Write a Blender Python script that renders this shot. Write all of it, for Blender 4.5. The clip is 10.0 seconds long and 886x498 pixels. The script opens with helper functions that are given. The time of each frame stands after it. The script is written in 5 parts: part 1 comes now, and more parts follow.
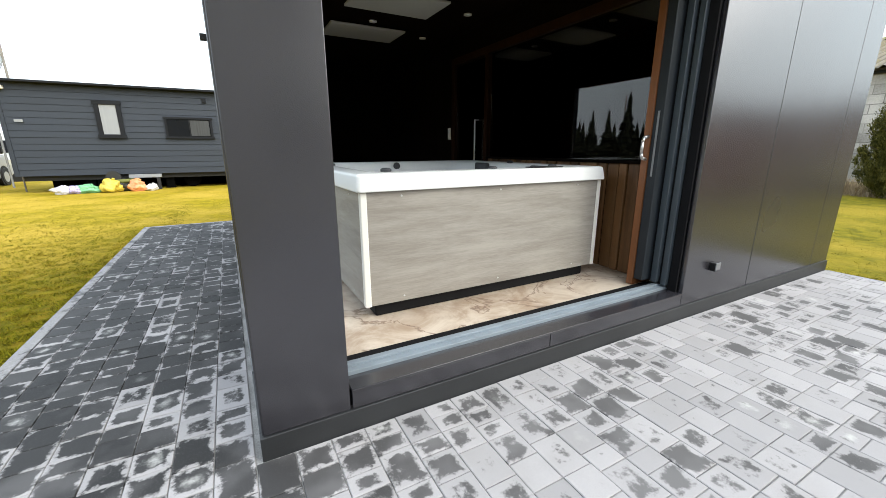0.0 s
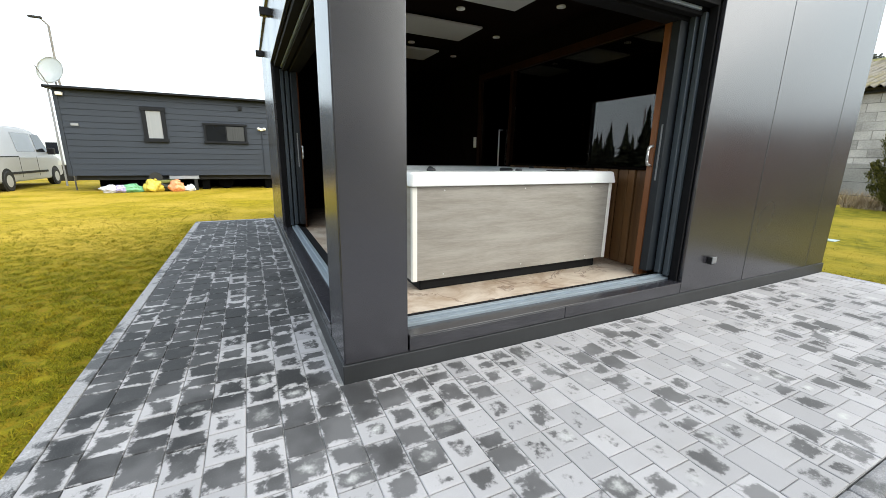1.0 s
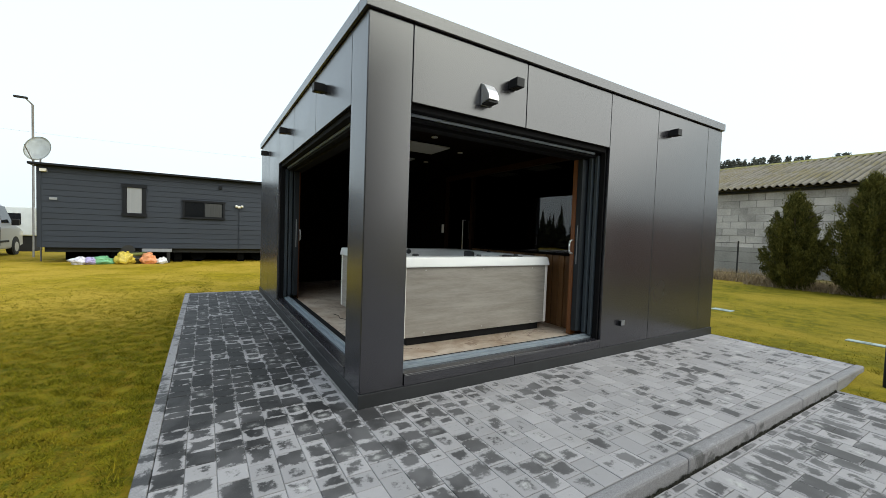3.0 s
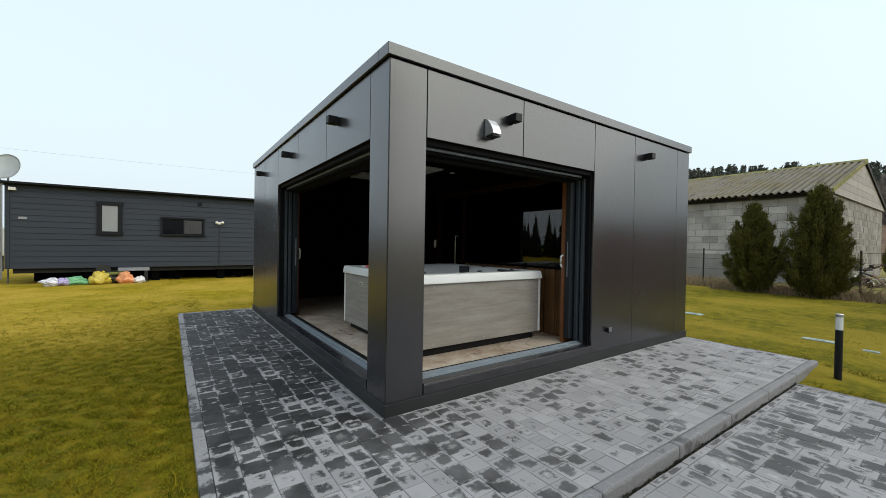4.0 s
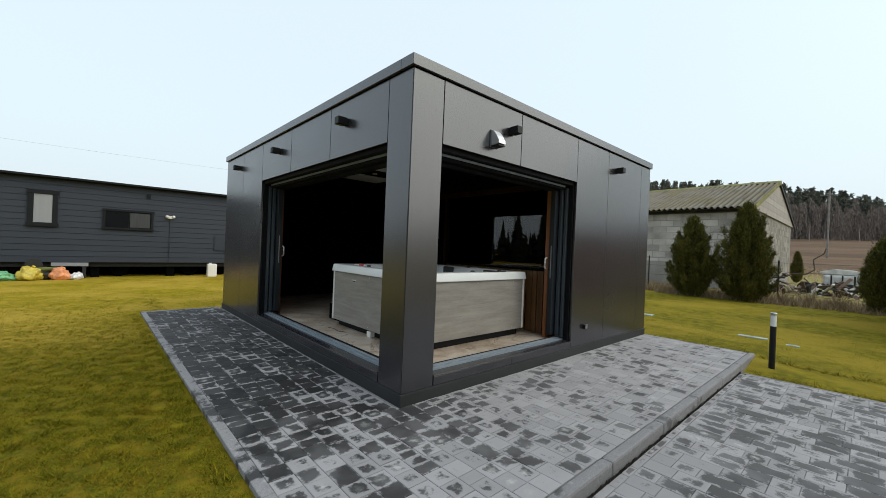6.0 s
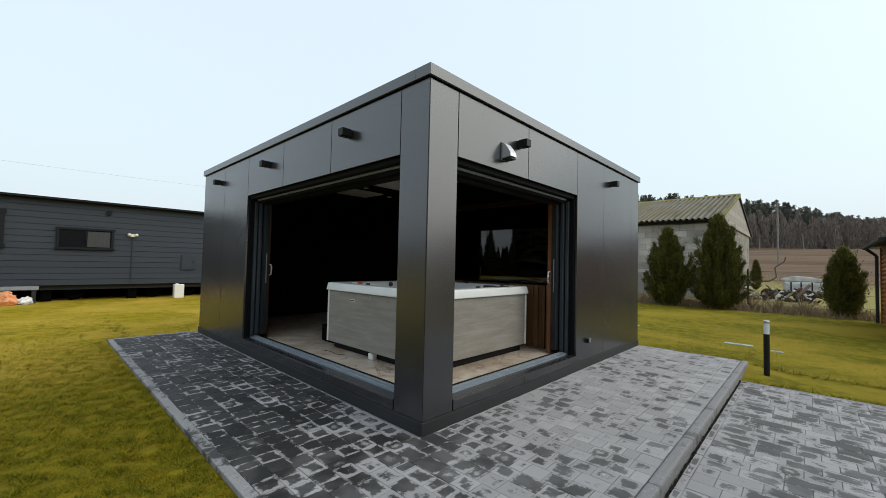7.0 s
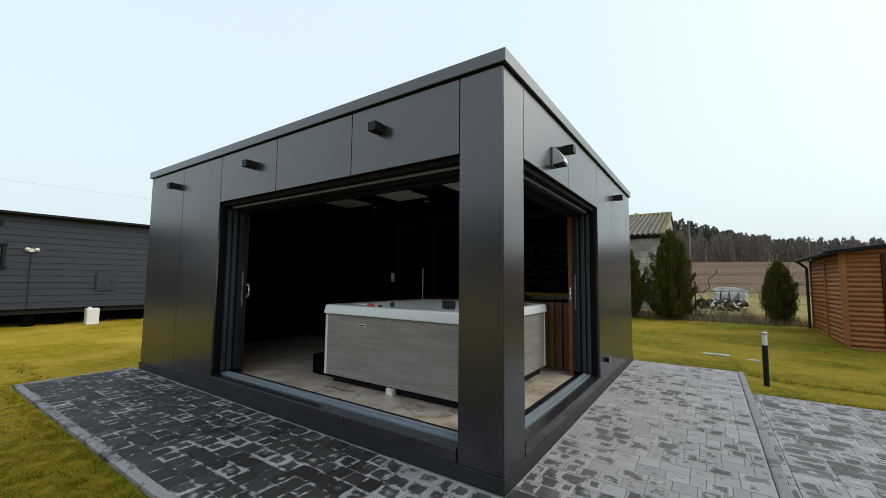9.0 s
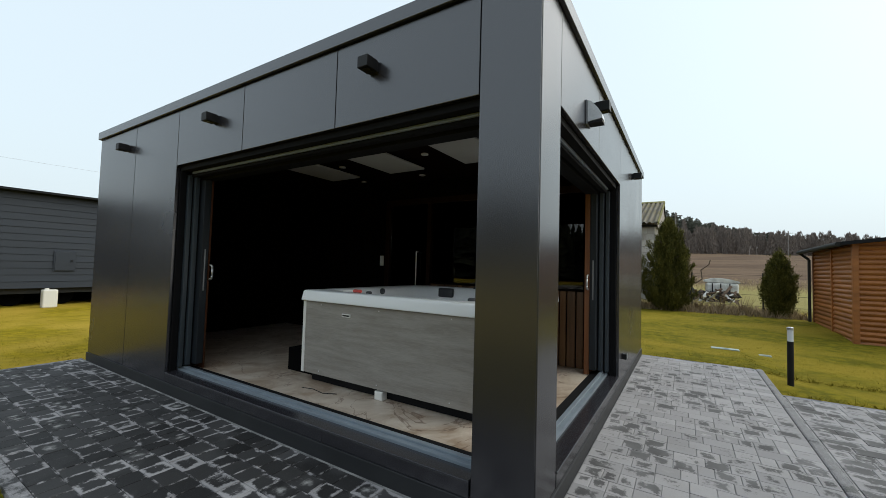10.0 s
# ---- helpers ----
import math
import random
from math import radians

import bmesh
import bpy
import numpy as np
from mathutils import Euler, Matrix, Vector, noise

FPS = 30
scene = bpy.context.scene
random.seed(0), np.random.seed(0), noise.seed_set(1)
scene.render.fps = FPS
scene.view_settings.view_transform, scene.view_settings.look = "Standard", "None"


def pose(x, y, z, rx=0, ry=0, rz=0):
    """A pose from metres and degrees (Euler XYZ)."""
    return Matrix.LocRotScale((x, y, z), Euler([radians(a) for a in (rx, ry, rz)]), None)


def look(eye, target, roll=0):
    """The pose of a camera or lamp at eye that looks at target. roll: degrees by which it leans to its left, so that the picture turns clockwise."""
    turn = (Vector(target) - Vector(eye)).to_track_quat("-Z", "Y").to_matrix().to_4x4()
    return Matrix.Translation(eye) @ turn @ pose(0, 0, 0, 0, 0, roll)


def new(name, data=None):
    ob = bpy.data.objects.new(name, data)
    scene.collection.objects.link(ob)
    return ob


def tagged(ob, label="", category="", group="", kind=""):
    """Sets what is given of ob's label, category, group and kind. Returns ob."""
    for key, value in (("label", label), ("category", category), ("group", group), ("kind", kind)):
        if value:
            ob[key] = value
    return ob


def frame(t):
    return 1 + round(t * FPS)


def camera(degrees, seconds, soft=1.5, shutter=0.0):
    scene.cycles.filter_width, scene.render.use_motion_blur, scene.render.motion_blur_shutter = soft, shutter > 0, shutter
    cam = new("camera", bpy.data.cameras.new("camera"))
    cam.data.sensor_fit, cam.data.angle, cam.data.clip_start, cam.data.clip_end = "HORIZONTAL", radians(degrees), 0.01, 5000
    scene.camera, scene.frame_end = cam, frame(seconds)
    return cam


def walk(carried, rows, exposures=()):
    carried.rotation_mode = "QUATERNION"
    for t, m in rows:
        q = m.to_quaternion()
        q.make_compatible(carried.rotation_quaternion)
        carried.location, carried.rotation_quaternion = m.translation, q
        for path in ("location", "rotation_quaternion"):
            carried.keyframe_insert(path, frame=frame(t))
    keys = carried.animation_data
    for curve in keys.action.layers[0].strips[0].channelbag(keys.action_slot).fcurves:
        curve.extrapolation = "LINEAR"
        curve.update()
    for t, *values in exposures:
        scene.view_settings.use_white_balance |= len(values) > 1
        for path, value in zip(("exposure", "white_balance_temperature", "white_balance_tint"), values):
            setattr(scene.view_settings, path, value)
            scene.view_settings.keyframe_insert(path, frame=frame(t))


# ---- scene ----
cam = camera(97.5, 10.0, soft=0.8)
PATH = [
    (0, (0.02, -1.526, 1.25), (0.942, 0.177, 0.748), -0.1),
    (0.5, (-0.205, -1.689, 1.219), (0.725, 0.014, 0.731), -0.8),
    (1, (-0.365, -1.927, 1.211), (0.498, -0.182, 0.752), 0.9),
    (1.5, (-0.517, -2.163, 1.258), (0.364, -0.414, 0.852), 0.4),
    (2, (-0.72, -2.36, 1.262), (0.217, -0.628, 0.914), 0.8),
    (2.5, (-0.851, -2.612, 1.304), (0.073, -0.858, 1.041), 2.4),
    (3, (-1.001, -2.776, 1.352), (0.047, -1.074, 1.273), 2.0),
    (3.2, (-1.079, -2.844, 1.37), (-0.013, -1.154, 1.291), 1.7),
    (4.3, (-1.603, -2.874, 1.455), (-0.409, -1.269, 1.481), 1.5),
    (4.5, (-1.687, -2.864, 1.422), (-0.487, -1.264, 1.48), 2.4),
    (5, (-1.824, -2.801, 1.41), (-0.57, -1.243, 1.384), -0.1),
    (6.3, (-2.099, -2.628, 1.401), (-0.73, -1.17, 1.416), 2.4),
    (6.5, (-2.14, -2.541, 1.404), (-0.733, -1.12, 1.43), 0.8),
    (7, (-2.228, -2.302, 1.409), (-0.777, -0.927, 1.483), 1.3),
    (7.5, (-2.303, -2.029, 1.423), (-0.785, -0.73, 1.508), 1.7),
    (8, (-2.454, -1.755, 1.413), (-0.85, -0.565, 1.52), 0.7),
    (8.5, (-2.489, -1.482, 1.415), (-0.846, -0.352, 1.563), 0.8),
    (9, (-2.455, -1.153, 1.424), (-0.805, -0.034, 1.579), 0.6),
    (9.5, (-2.295, -0.88, 1.374), (-0.581, 0.148, 1.446), -0.7),
    (10, (-1.95, -0.633, 1.383), (-0.257, 0.428, 1.473), 1.6),
]
EXPOSURES = [(0, 1.2, 6500, 17), (1, 1.12, 6500, 16), (2, 0.98, 6500, 14), (2.5, 0.80, 6500, 13), (3, 0.30, 6500, 14), (4.3, 0.02, 6500, 14.5), (5, 0.0, 6500, 14.5), (10, -0.04, 6500, 14.5)]
walk(cam, [(t, look(eye, target, roll)) for t, eye, target, roll in PATH], EXPOSURES)

# ---- world and light: an overcast winter day ----
world = bpy.data.worlds.new("overcast_sky")
scene.world = world
world.use_nodes = True
wt = world.node_tree
for n in list(wt.nodes):
    wt.nodes.remove(n)
w_out = wt.nodes.new("ShaderNodeOutputWorld")
w_bg = wt.nodes.new("ShaderNodeBackground")
w_sky = wt.nodes.new("ShaderNodeTexSky")
w_sky.sky_type = "NISHITA"
w_sky.sun_disc = False
w_sky.sun_elevation = radians(41)
w_sky.dust_density = 9.0
w_sky.air_density = 1.5
w_sky.sun_rotation = radians(150)
w_scale = wt.nodes.new("ShaderNodeVectorMath")
w_scale.operation = "SCALE"
w_scale.inputs["Scale"].default_value = 0.046
w_mix = wt.nodes.new("ShaderNodeMix")
w_mix.data_type = "RGBA"
w_mix.blend_type = "ADD"
w_mix.inputs[0].default_value = 1.0
w_mix.inputs[7].default_value = (0.715, 0.845, 0.885, 1)
wt.links.new(w_sky.outputs[0], w_scale.inputs[0])
w_cool = wt.nodes.new("ShaderNodeMix")
w_cool.data_type = "RGBA"
w_cool.blend_type = "MULTIPLY"
w_cool.inputs[0].default_value = 1.0
w_cool.inputs[7].default_value = (0.72, 0.95, 1.0, 1)
wt.links.new(w_scale.outputs[0], w_cool.inputs[6])
wt.links.new(w_cool.outputs[2], w_mix.inputs[6])
wt.links.new(w_mix.outputs[2], w_bg.inputs[0])
w_bg.inputs[1].default_value = 1.0
wt.links.new(w_bg.outputs[0], w_out.inputs[0])

sun_data = bpy.data.lights.new("sun", "SUN")
sun_data.energy = 1.35
sun_data.angle = radians(80)
sun_data.color = (1.0, 0.93, 0.82)
sun = new("sun", sun_data)
sun.matrix_world = look((15.1, -26.1, 26.2), (0, 0, 0))


# ---- materials ----
class Nodes:
    """A small wrapper for writing node trees."""

    def __init__(self, name):
        self.mat = bpy.data.materials.new(name)
        self.mat.use_nodes = True
        self.tree = self.mat.node_tree
        for n in list(self.tree.nodes):
            self.tree.nodes.remove(n)
        self.out = self.tree.nodes.new("ShaderNodeOutputMaterial")
        self.bsdf = self.tree.nodes.new("ShaderNodeBsdfPrincipled")
        self.tree.links.new(self.bsdf.outputs[0], self.out.inputs[0])
        self.position = self.tree.nodes.new("ShaderNodeNewGeometry")

    def put(self, socket, value):
        if isinstance(value, bpy.types.NodeSocket):
            self.tree.links.new(value, socket)
        elif isinstance(value, (tuple, list)) and len(value) == 3 and socket.type == "RGBA":
            socket.default_value = (*value, 1)
        else:
            socket.default_value = value

    def math(self, op, a, b=0.0, c=0.0):
        n = self.tree.nodes.new("ShaderNodeMath")
        n.operation = op
        for s, v in zip(n.inputs, (a, b, c)):
            self.put(s, v)
        return n.outputs[0]

    def where(self, stretch=(1, 1, 1), turn=0.0):
        n = self.tree.nodes.new("ShaderNodeMapping")
        self.tree.links.new(self.position.outputs["Position"], n.inputs[0])
        n.inputs["Scale"].default_value = stretch
        n.inputs["Rotation"].default_value = (0, 0, turn)
        return n.outputs[0]

    def noise(self, scale, detail=3.0, vector=None, rough=0.5, distort=0.0):
        n = self.tree.nodes.new("ShaderNodeTexNoise")
        self.put(n.inputs["Vector"], vector or self.position.outputs["Position"])
        n.inputs["Scale"].default_value = scale
        n.inputs["Detail"].default_value = detail
        n.inputs["Roughness"].default_value = rough
        n.inputs["Distortion"].default_value = distort
        return n.outputs[0]

    def step(self, value, lo, hi):
        n = self.tree.nodes.new("ShaderNodeMapRange")
        n.interpolation_type = "SMOOTHSTEP"
        self.put(n.inputs[0], value)
        n.inputs[1].default_value = lo
        n.inputs[2].default_value = hi
        return n.outputs[0]

    def blend(self, factor, a, b, kind="MIX"):
        n = self.tree.nodes.new("ShaderNodeMix")
        n.data_type = "RGBA"
        n.blend_type = kind
        self.put(n.inputs[0], factor)
        self.put(n.inputs[6], a)
        self.put(n.inputs[7], b)
        return n.outputs[2]

    def axis(self, i):
        n = self.tree.nodes.new("ShaderNodeSeparateXYZ")
        self.tree.links.new(self.position.outputs["Position"], n.inputs[0])
        return n.outputs[i]

    def chance(self):
        """A random number for each object and each loose piece."""
        n = self.tree.nodes.new("ShaderNodeObjectInfo")
        s = self.math("ADD", n.outputs["Random"], self.position.outputs["Random Per Island"])
        return self.math("FRACT", s)

    def bump(self, height, strength, distance=0.01):
        n = self.tree.nodes.new("ShaderNodeBump")
        n.inputs["Strength"].default_value = strength
        n.inputs["Distance"].default_value = distance
        self.put(n.inputs["Height"], height)
        self.tree.links.new(n.outputs[0], self.bsdf.inputs["Normal"])

    def finish(self, colour, rough=0.6, metal=0.0, spec=0.5):
        self.put(self.bsdf.inputs["Base Color"], colour)
        self.put(self.bsdf.inputs["Roughness"], rough)
        self.put(self.bsdf.inputs["Metallic"], metal)
        self.put(self.bsdf.inputs["Specular IOR Level"], spec)
        return self.mat


def shade(c, k):
    return tuple(min(1.0, v * k) for v in c)


def surface(name, base, rough=0.6, metal=0.0, var=0.25, coarse=2.0, fine=45.0, bump=0.15, spec=0.5,
            second=None, stretch=(1, 1, 1), piece=0.0, depth=0.004):
    """A general surface: base colour varied at two scales, with fine relief; piece: variation from piece to piece."""
    n = Nodes(name)
    w = n.where(stretch)
    big = n.noise(coarse, 4, w)
    small = n.noise(fine, 4, w, 0.6)
    f = n.math("ADD", n.math("MULTIPLY", big, 0.6), n.math("MULTIPLY", small, 0.4))
    f = n.step(f, 0.3, 0.7)
    if piece:
        f = n.math("ADD", n.math("MULTIPLY", f, 1 - piece), n.math("MULTIPLY", n.chance(), piece))
    colour = n.blend(f, shade(base, 1 - var), second or shade(base, 1 + var))
    if bump:
        n.bump(small, bump, depth)
    r = n.math("ADD", rough - 0.06, n.math("MULTIPLY", big, 0.12))
    return n.finish(colour, r, metal, spec)


M_panel = surface("anthracite_panel", (0.0205, 0.0195, 0.0240), 0.25, 0.0, 0.05, 0.8, 60, 0.0, 0.92)
M_panel.node_tree.nodes["Principled BSDF"].inputs["IOR"].default_value = 1.6
M_panel.node_tree.nodes["Principled BSDF"].inputs["Specular Tint"].default_value = (0.97, 0.975, 1.0, 1.0)
M_plinth = surface("plinth_coating", (0.020, 0.021, 0.023), 0.5, 0.0, 0.2, 3, 120, 0.15)
M_black = surface("black_plastic", (0.008, 0.008, 0.009), 0.55, 0.0, 0.2, 5, 80, 0.05, 0.3)
M_matt = surface("matt_black_and_shade", (0.0022, 0.0022, 0.0024), 0.9, 0.0, 0.2, 5, 80, 0.05, 0.05)
M_hood = surface("bright_zinc_sheet", (0.68, 0.68, 0.69), 0.32, 0.75, 0.15, 6, 60, 0.05)
M_gasket = surface("black_rubber_and_shade", (0.005, 0.005, 0.006), 0.8, 0.0, 0.2, 5, 80, 0.05, 0.15)
M_alu = surface("blue_grey_aluminium", (0.036, 0.047, 0.058), 0.45, 0.0, 0.08, 4, 150, 0.03, 0.45)
# M_alu hue darkened: the groove's shade is put into the leaf edge.
M_leaf_edge = surface("shaded_leaf_edge", (0.014, 0.018, 0.023), 0.5, 0.0, 0.1, 4, 150, 0.03, 0.3)
M_rail = surface("aluminium_track", (0.21, 0.25, 0.29), 0.38, 0.2, 0.10, 6, 150, 0.05, 0.6)
M_steel = surface("brushed_steel", (0.55, 0.55, 0.56), 0.3, 0.9, 0.1, 8, 120, 0.03)
M_galv = surface("grey_metal_hood", (0.22, 0.225, 0.24), 0.38, 0.5, 0.12, 8, 120, 0.05)
# Wall wood taken to near-black: the room's deep shade is put into the colour.
M_darkwood = surface("shade_darkened_wood", (0.004, 0.0026, 0.002), 0.8, 0.0, 0.4, 2, 30, 0.2, 0.03, stretch=(6, 6, 0.6), piece=0.4)
M_wood = surface("oiled_larch", (0.075, 0.029, 0.010), 0.5, 0.0, 0.66, 2, 22, 0.25, second=(0.29, 0.138, 0.050), stretch=(7, 7, 0.5), piece=0.72)
M_orange = surface("varnished_pine_frame", (0.17, 0.058, 0.016), 0.45, 0.0, 0.3, 2, 25, 0.15, stretch=(7, 7, 0.5), piece=0.3)
# Darker copies of the M_orange pine, with indoor shade put into the colour.
M_post = surface("dark_and_shaded_pine", (0.055, 0.018, 0.006), 0.6, 0.0, 0.3, 2, 25, 0.15, 0.2, stretch=(7, 7, 0.5), piece=0.3)
M_beam = surface("shaded_red_pine", (0.017, 0.0055, 0.0022), 0.6, 0.0, 0.3, 2, 25, 0.15, 0.1, stretch=(7, 7, 0.5))
# Brown boards coloured near-black, with the indoor shade put in.
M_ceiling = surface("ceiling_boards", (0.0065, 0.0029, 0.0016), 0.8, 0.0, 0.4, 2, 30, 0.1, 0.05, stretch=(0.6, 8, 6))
M_white = surface("white_panel", (0.74, 0.72, 0.68), 0.5, 0.0, 0.04, 3, 60, 0.02)
M_heater = surface("matt_white_heater", (0.46, 0.445, 0.42), 0.6, 0.0, 0.04, 3, 60, 0.02)
M_acryl = surface("white_acrylic_shell", (0.88, 0.89, 0.90), 0.18, 0.0, 0.04, 2.5, 30, 0.0, 0.6, second=(0.82, 0.83, 0.84))
M_pillow = surface("dark_headrest_foam", (0.035, 0.037, 0.042), 0.6, 0.0, 0.2, 6, 60, 0.1)
M_tubbase = surface("black_tub_base", (0.006, 0.006, 0.007), 0.6, 0.0, 0.2, 6, 60, 0.05, 0.15)
M_fringe = surface("mossy_roof_edge", (0.17, 0.155, 0.045), 0.95, 0.0, 0.45, 2, 16, 0.4)
# Van side glass: the sky's reflection is put into the grey base colour.
M_vanwindow = surface("sky_grey_glass", (0.20, 0.215, 0.23), 0.12, 0.0, 0.06, 2, 20, 0.0, 0.6)
# Pine tone lightened for the far hill: distance haze is put into it.
M_farpine = surface("hazy_far_pine", (0.095, 0.098, 0.078), 0.9, 0.0, 0.45, 0.12, 1.5, 0.0, 0.05, piece=0.5)
M_birch = surface("birch_stem", (0.27, 0.235, 0.21), 0.9, 0.0, 0.3, 1, 6, 0.0, 0.1)
M_bed = surface("joint_sand", (0.22, 0.217, 0.215), 0.95, 0.0, 0.5, 5, 150, 0.5)
M_siding = surface("grey_painted_siding", (0.019, 0.0255, 0.039), 0.68, 0.0, 0.18, 1.2, 30, 0.25, stretch=(0.4, 1, 4), piece=0.3)
M_roofdark = surface("dark_roof_edge", (0.008, 0.009, 0.012), 0.65, 0.0, 0.2, 2, 40, 0.1, 0.2)
M_curtain = surface("pale_curtain", (0.25, 0.26, 0.28), 0.8, 0.0, 0.07, 2, 30, 0.1, stretch=(8, 1, 0.3))
M_under = surface("dark_underframe", (0.012, 0.012, 0.012), 0.8, 0.0, 0.3, 3, 40, 0.2)
M_van = surface("silver_van_paint", (0.44, 0.45, 0.48), 0.35, 0.0, 0.08, 1, 40, 0.0, 0.6)
M_vanglass = surface("dark_vehicle_glass", (0.02, 0.024, 0.028), 0.06, 0.0, 0.1, 2, 20, 0.0, 0.6)
M_tyre = surface("tyre_rubber", (0.02, 0.02, 0.02), 0.8, 0.0, 0.2, 6, 60, 0.2)
M_red = surface("red_plastic", (0.55, 0.05, 0.035), 0.35, 0.0, 0.1, 5, 40, 0.0)
M_lens = surface("clear_lamp_lens", (0.75, 0.76, 0.76), 0.2, 0.0, 0.05, 5, 40, 0.0)
M_block = surface("concrete_block", (0.40, 0.372, 0.348), 0.9, 0.0, 0.48, 1.3, 22, 0.6, piece=0.42)
M_mortar = surface("mortar", (0.27, 0.252, 0.234), 0.95, 0.0, 0.45, 1.0, 40, 0.4)
M_shedwood = surface("orange_log_boards", (0.315, 0.112, 0.028), 0.5, 0.0, 0.35, 1.5, 18, 0.25, stretch=(1, 1, 8), piece=0.35)
M_bark = surface("bark", (0.09, 0.065, 0.045), 0.9, 0.0, 0.4, 4, 30, 0.6, stretch=(4, 4, 1))
M_pole = surface("weathered_pole", (0.19, 0.175, 0.16), 0.85, 0.0, 0.3, 3, 30, 0.3)
M_twig = surface("dry_twigs", (0.27, 0.20, 0.12), 0.9, 0.0, 0.6, 3, 20, 0.0, piece=0.6)
M_straw = surface("pale_straw", (0.40, 0.30, 0.17), 0.9, 0.0, 0.45, 3, 20, 0.0, piece=0.6)
M_lid = surface("pale_green_lid", (0.30, 0.36, 0.34), 0.6, 0.0, 0.2, 4, 50, 0.15)
M_dish = surface("pale_dish_enamel", (0.62, 0.65, 0.66), 0.5, 0.0, 0.08, 3, 40, 0.0)
M_tank = surface("weathered_white_tank", (0.55, 0.55, 0.53), 0.6, 0.0, 0.35, 3, 30, 0.15)
M_rust = surface("rusty_scrap", (0.12, 0.075, 0.05), 0.8, 0.0, 0.5, 4, 30, 0.3, piece=0.5)


def bag_material(name, c):
    return surface(name, c, 0.4, 0.0, 0.3, 8, 30, 0.5, depth=0.02)


def kerb_material(name, dry, wet, lo, hi):
    """Cast concrete, coarse-grained, with hard-edged damp patches and pale scuffs."""
    n = Nodes(name)
    grain = n.noise(170, 4, None, 0.65)
    blot = n.noise(9, 6, None, 0.68, 0.4)
    run = n.noise(2.2, 3)
    v = n.math("ADD", blot, n.math("MULTIPLY", n.math("SUBTRACT", run, 0.5), 0.7))
    v = n.math("ADD", v, n.math("MULTIPLY", n.math("SUBTRACT", grain, 0.5), 0.25))
    damp = n.step(v, lo, hi)
    pale = n.blend(n.step(grain, 0.3, 0.7), shade(dry, 0.72), shade(dry, 1.12))
    pale = n.blend(n.step(n.noise(26, 4, None, 0.6), 0.55, 0.75), pale, shade(dry, 1.3))
    n.bump(n.math("ADD", grain, blot), 0.6, 0.006)
    return n.finish(n.blend(damp, pale, wet), n.math("SUBTRACT", 0.9, n.math("MULTIPLY", damp, 0.35)), 0.0, 0.4)


M_edging = kerb_material("damp_edging_concrete", (0.29, 0.282, 0.29), (0.045, 0.044, 0.046), 0.50, 0.60)
M_kerb = kerb_material("kerb_concrete", (0.250, 0.243, 0.252), (0.085, 0.083, 0.084), 0.60, 0.72)


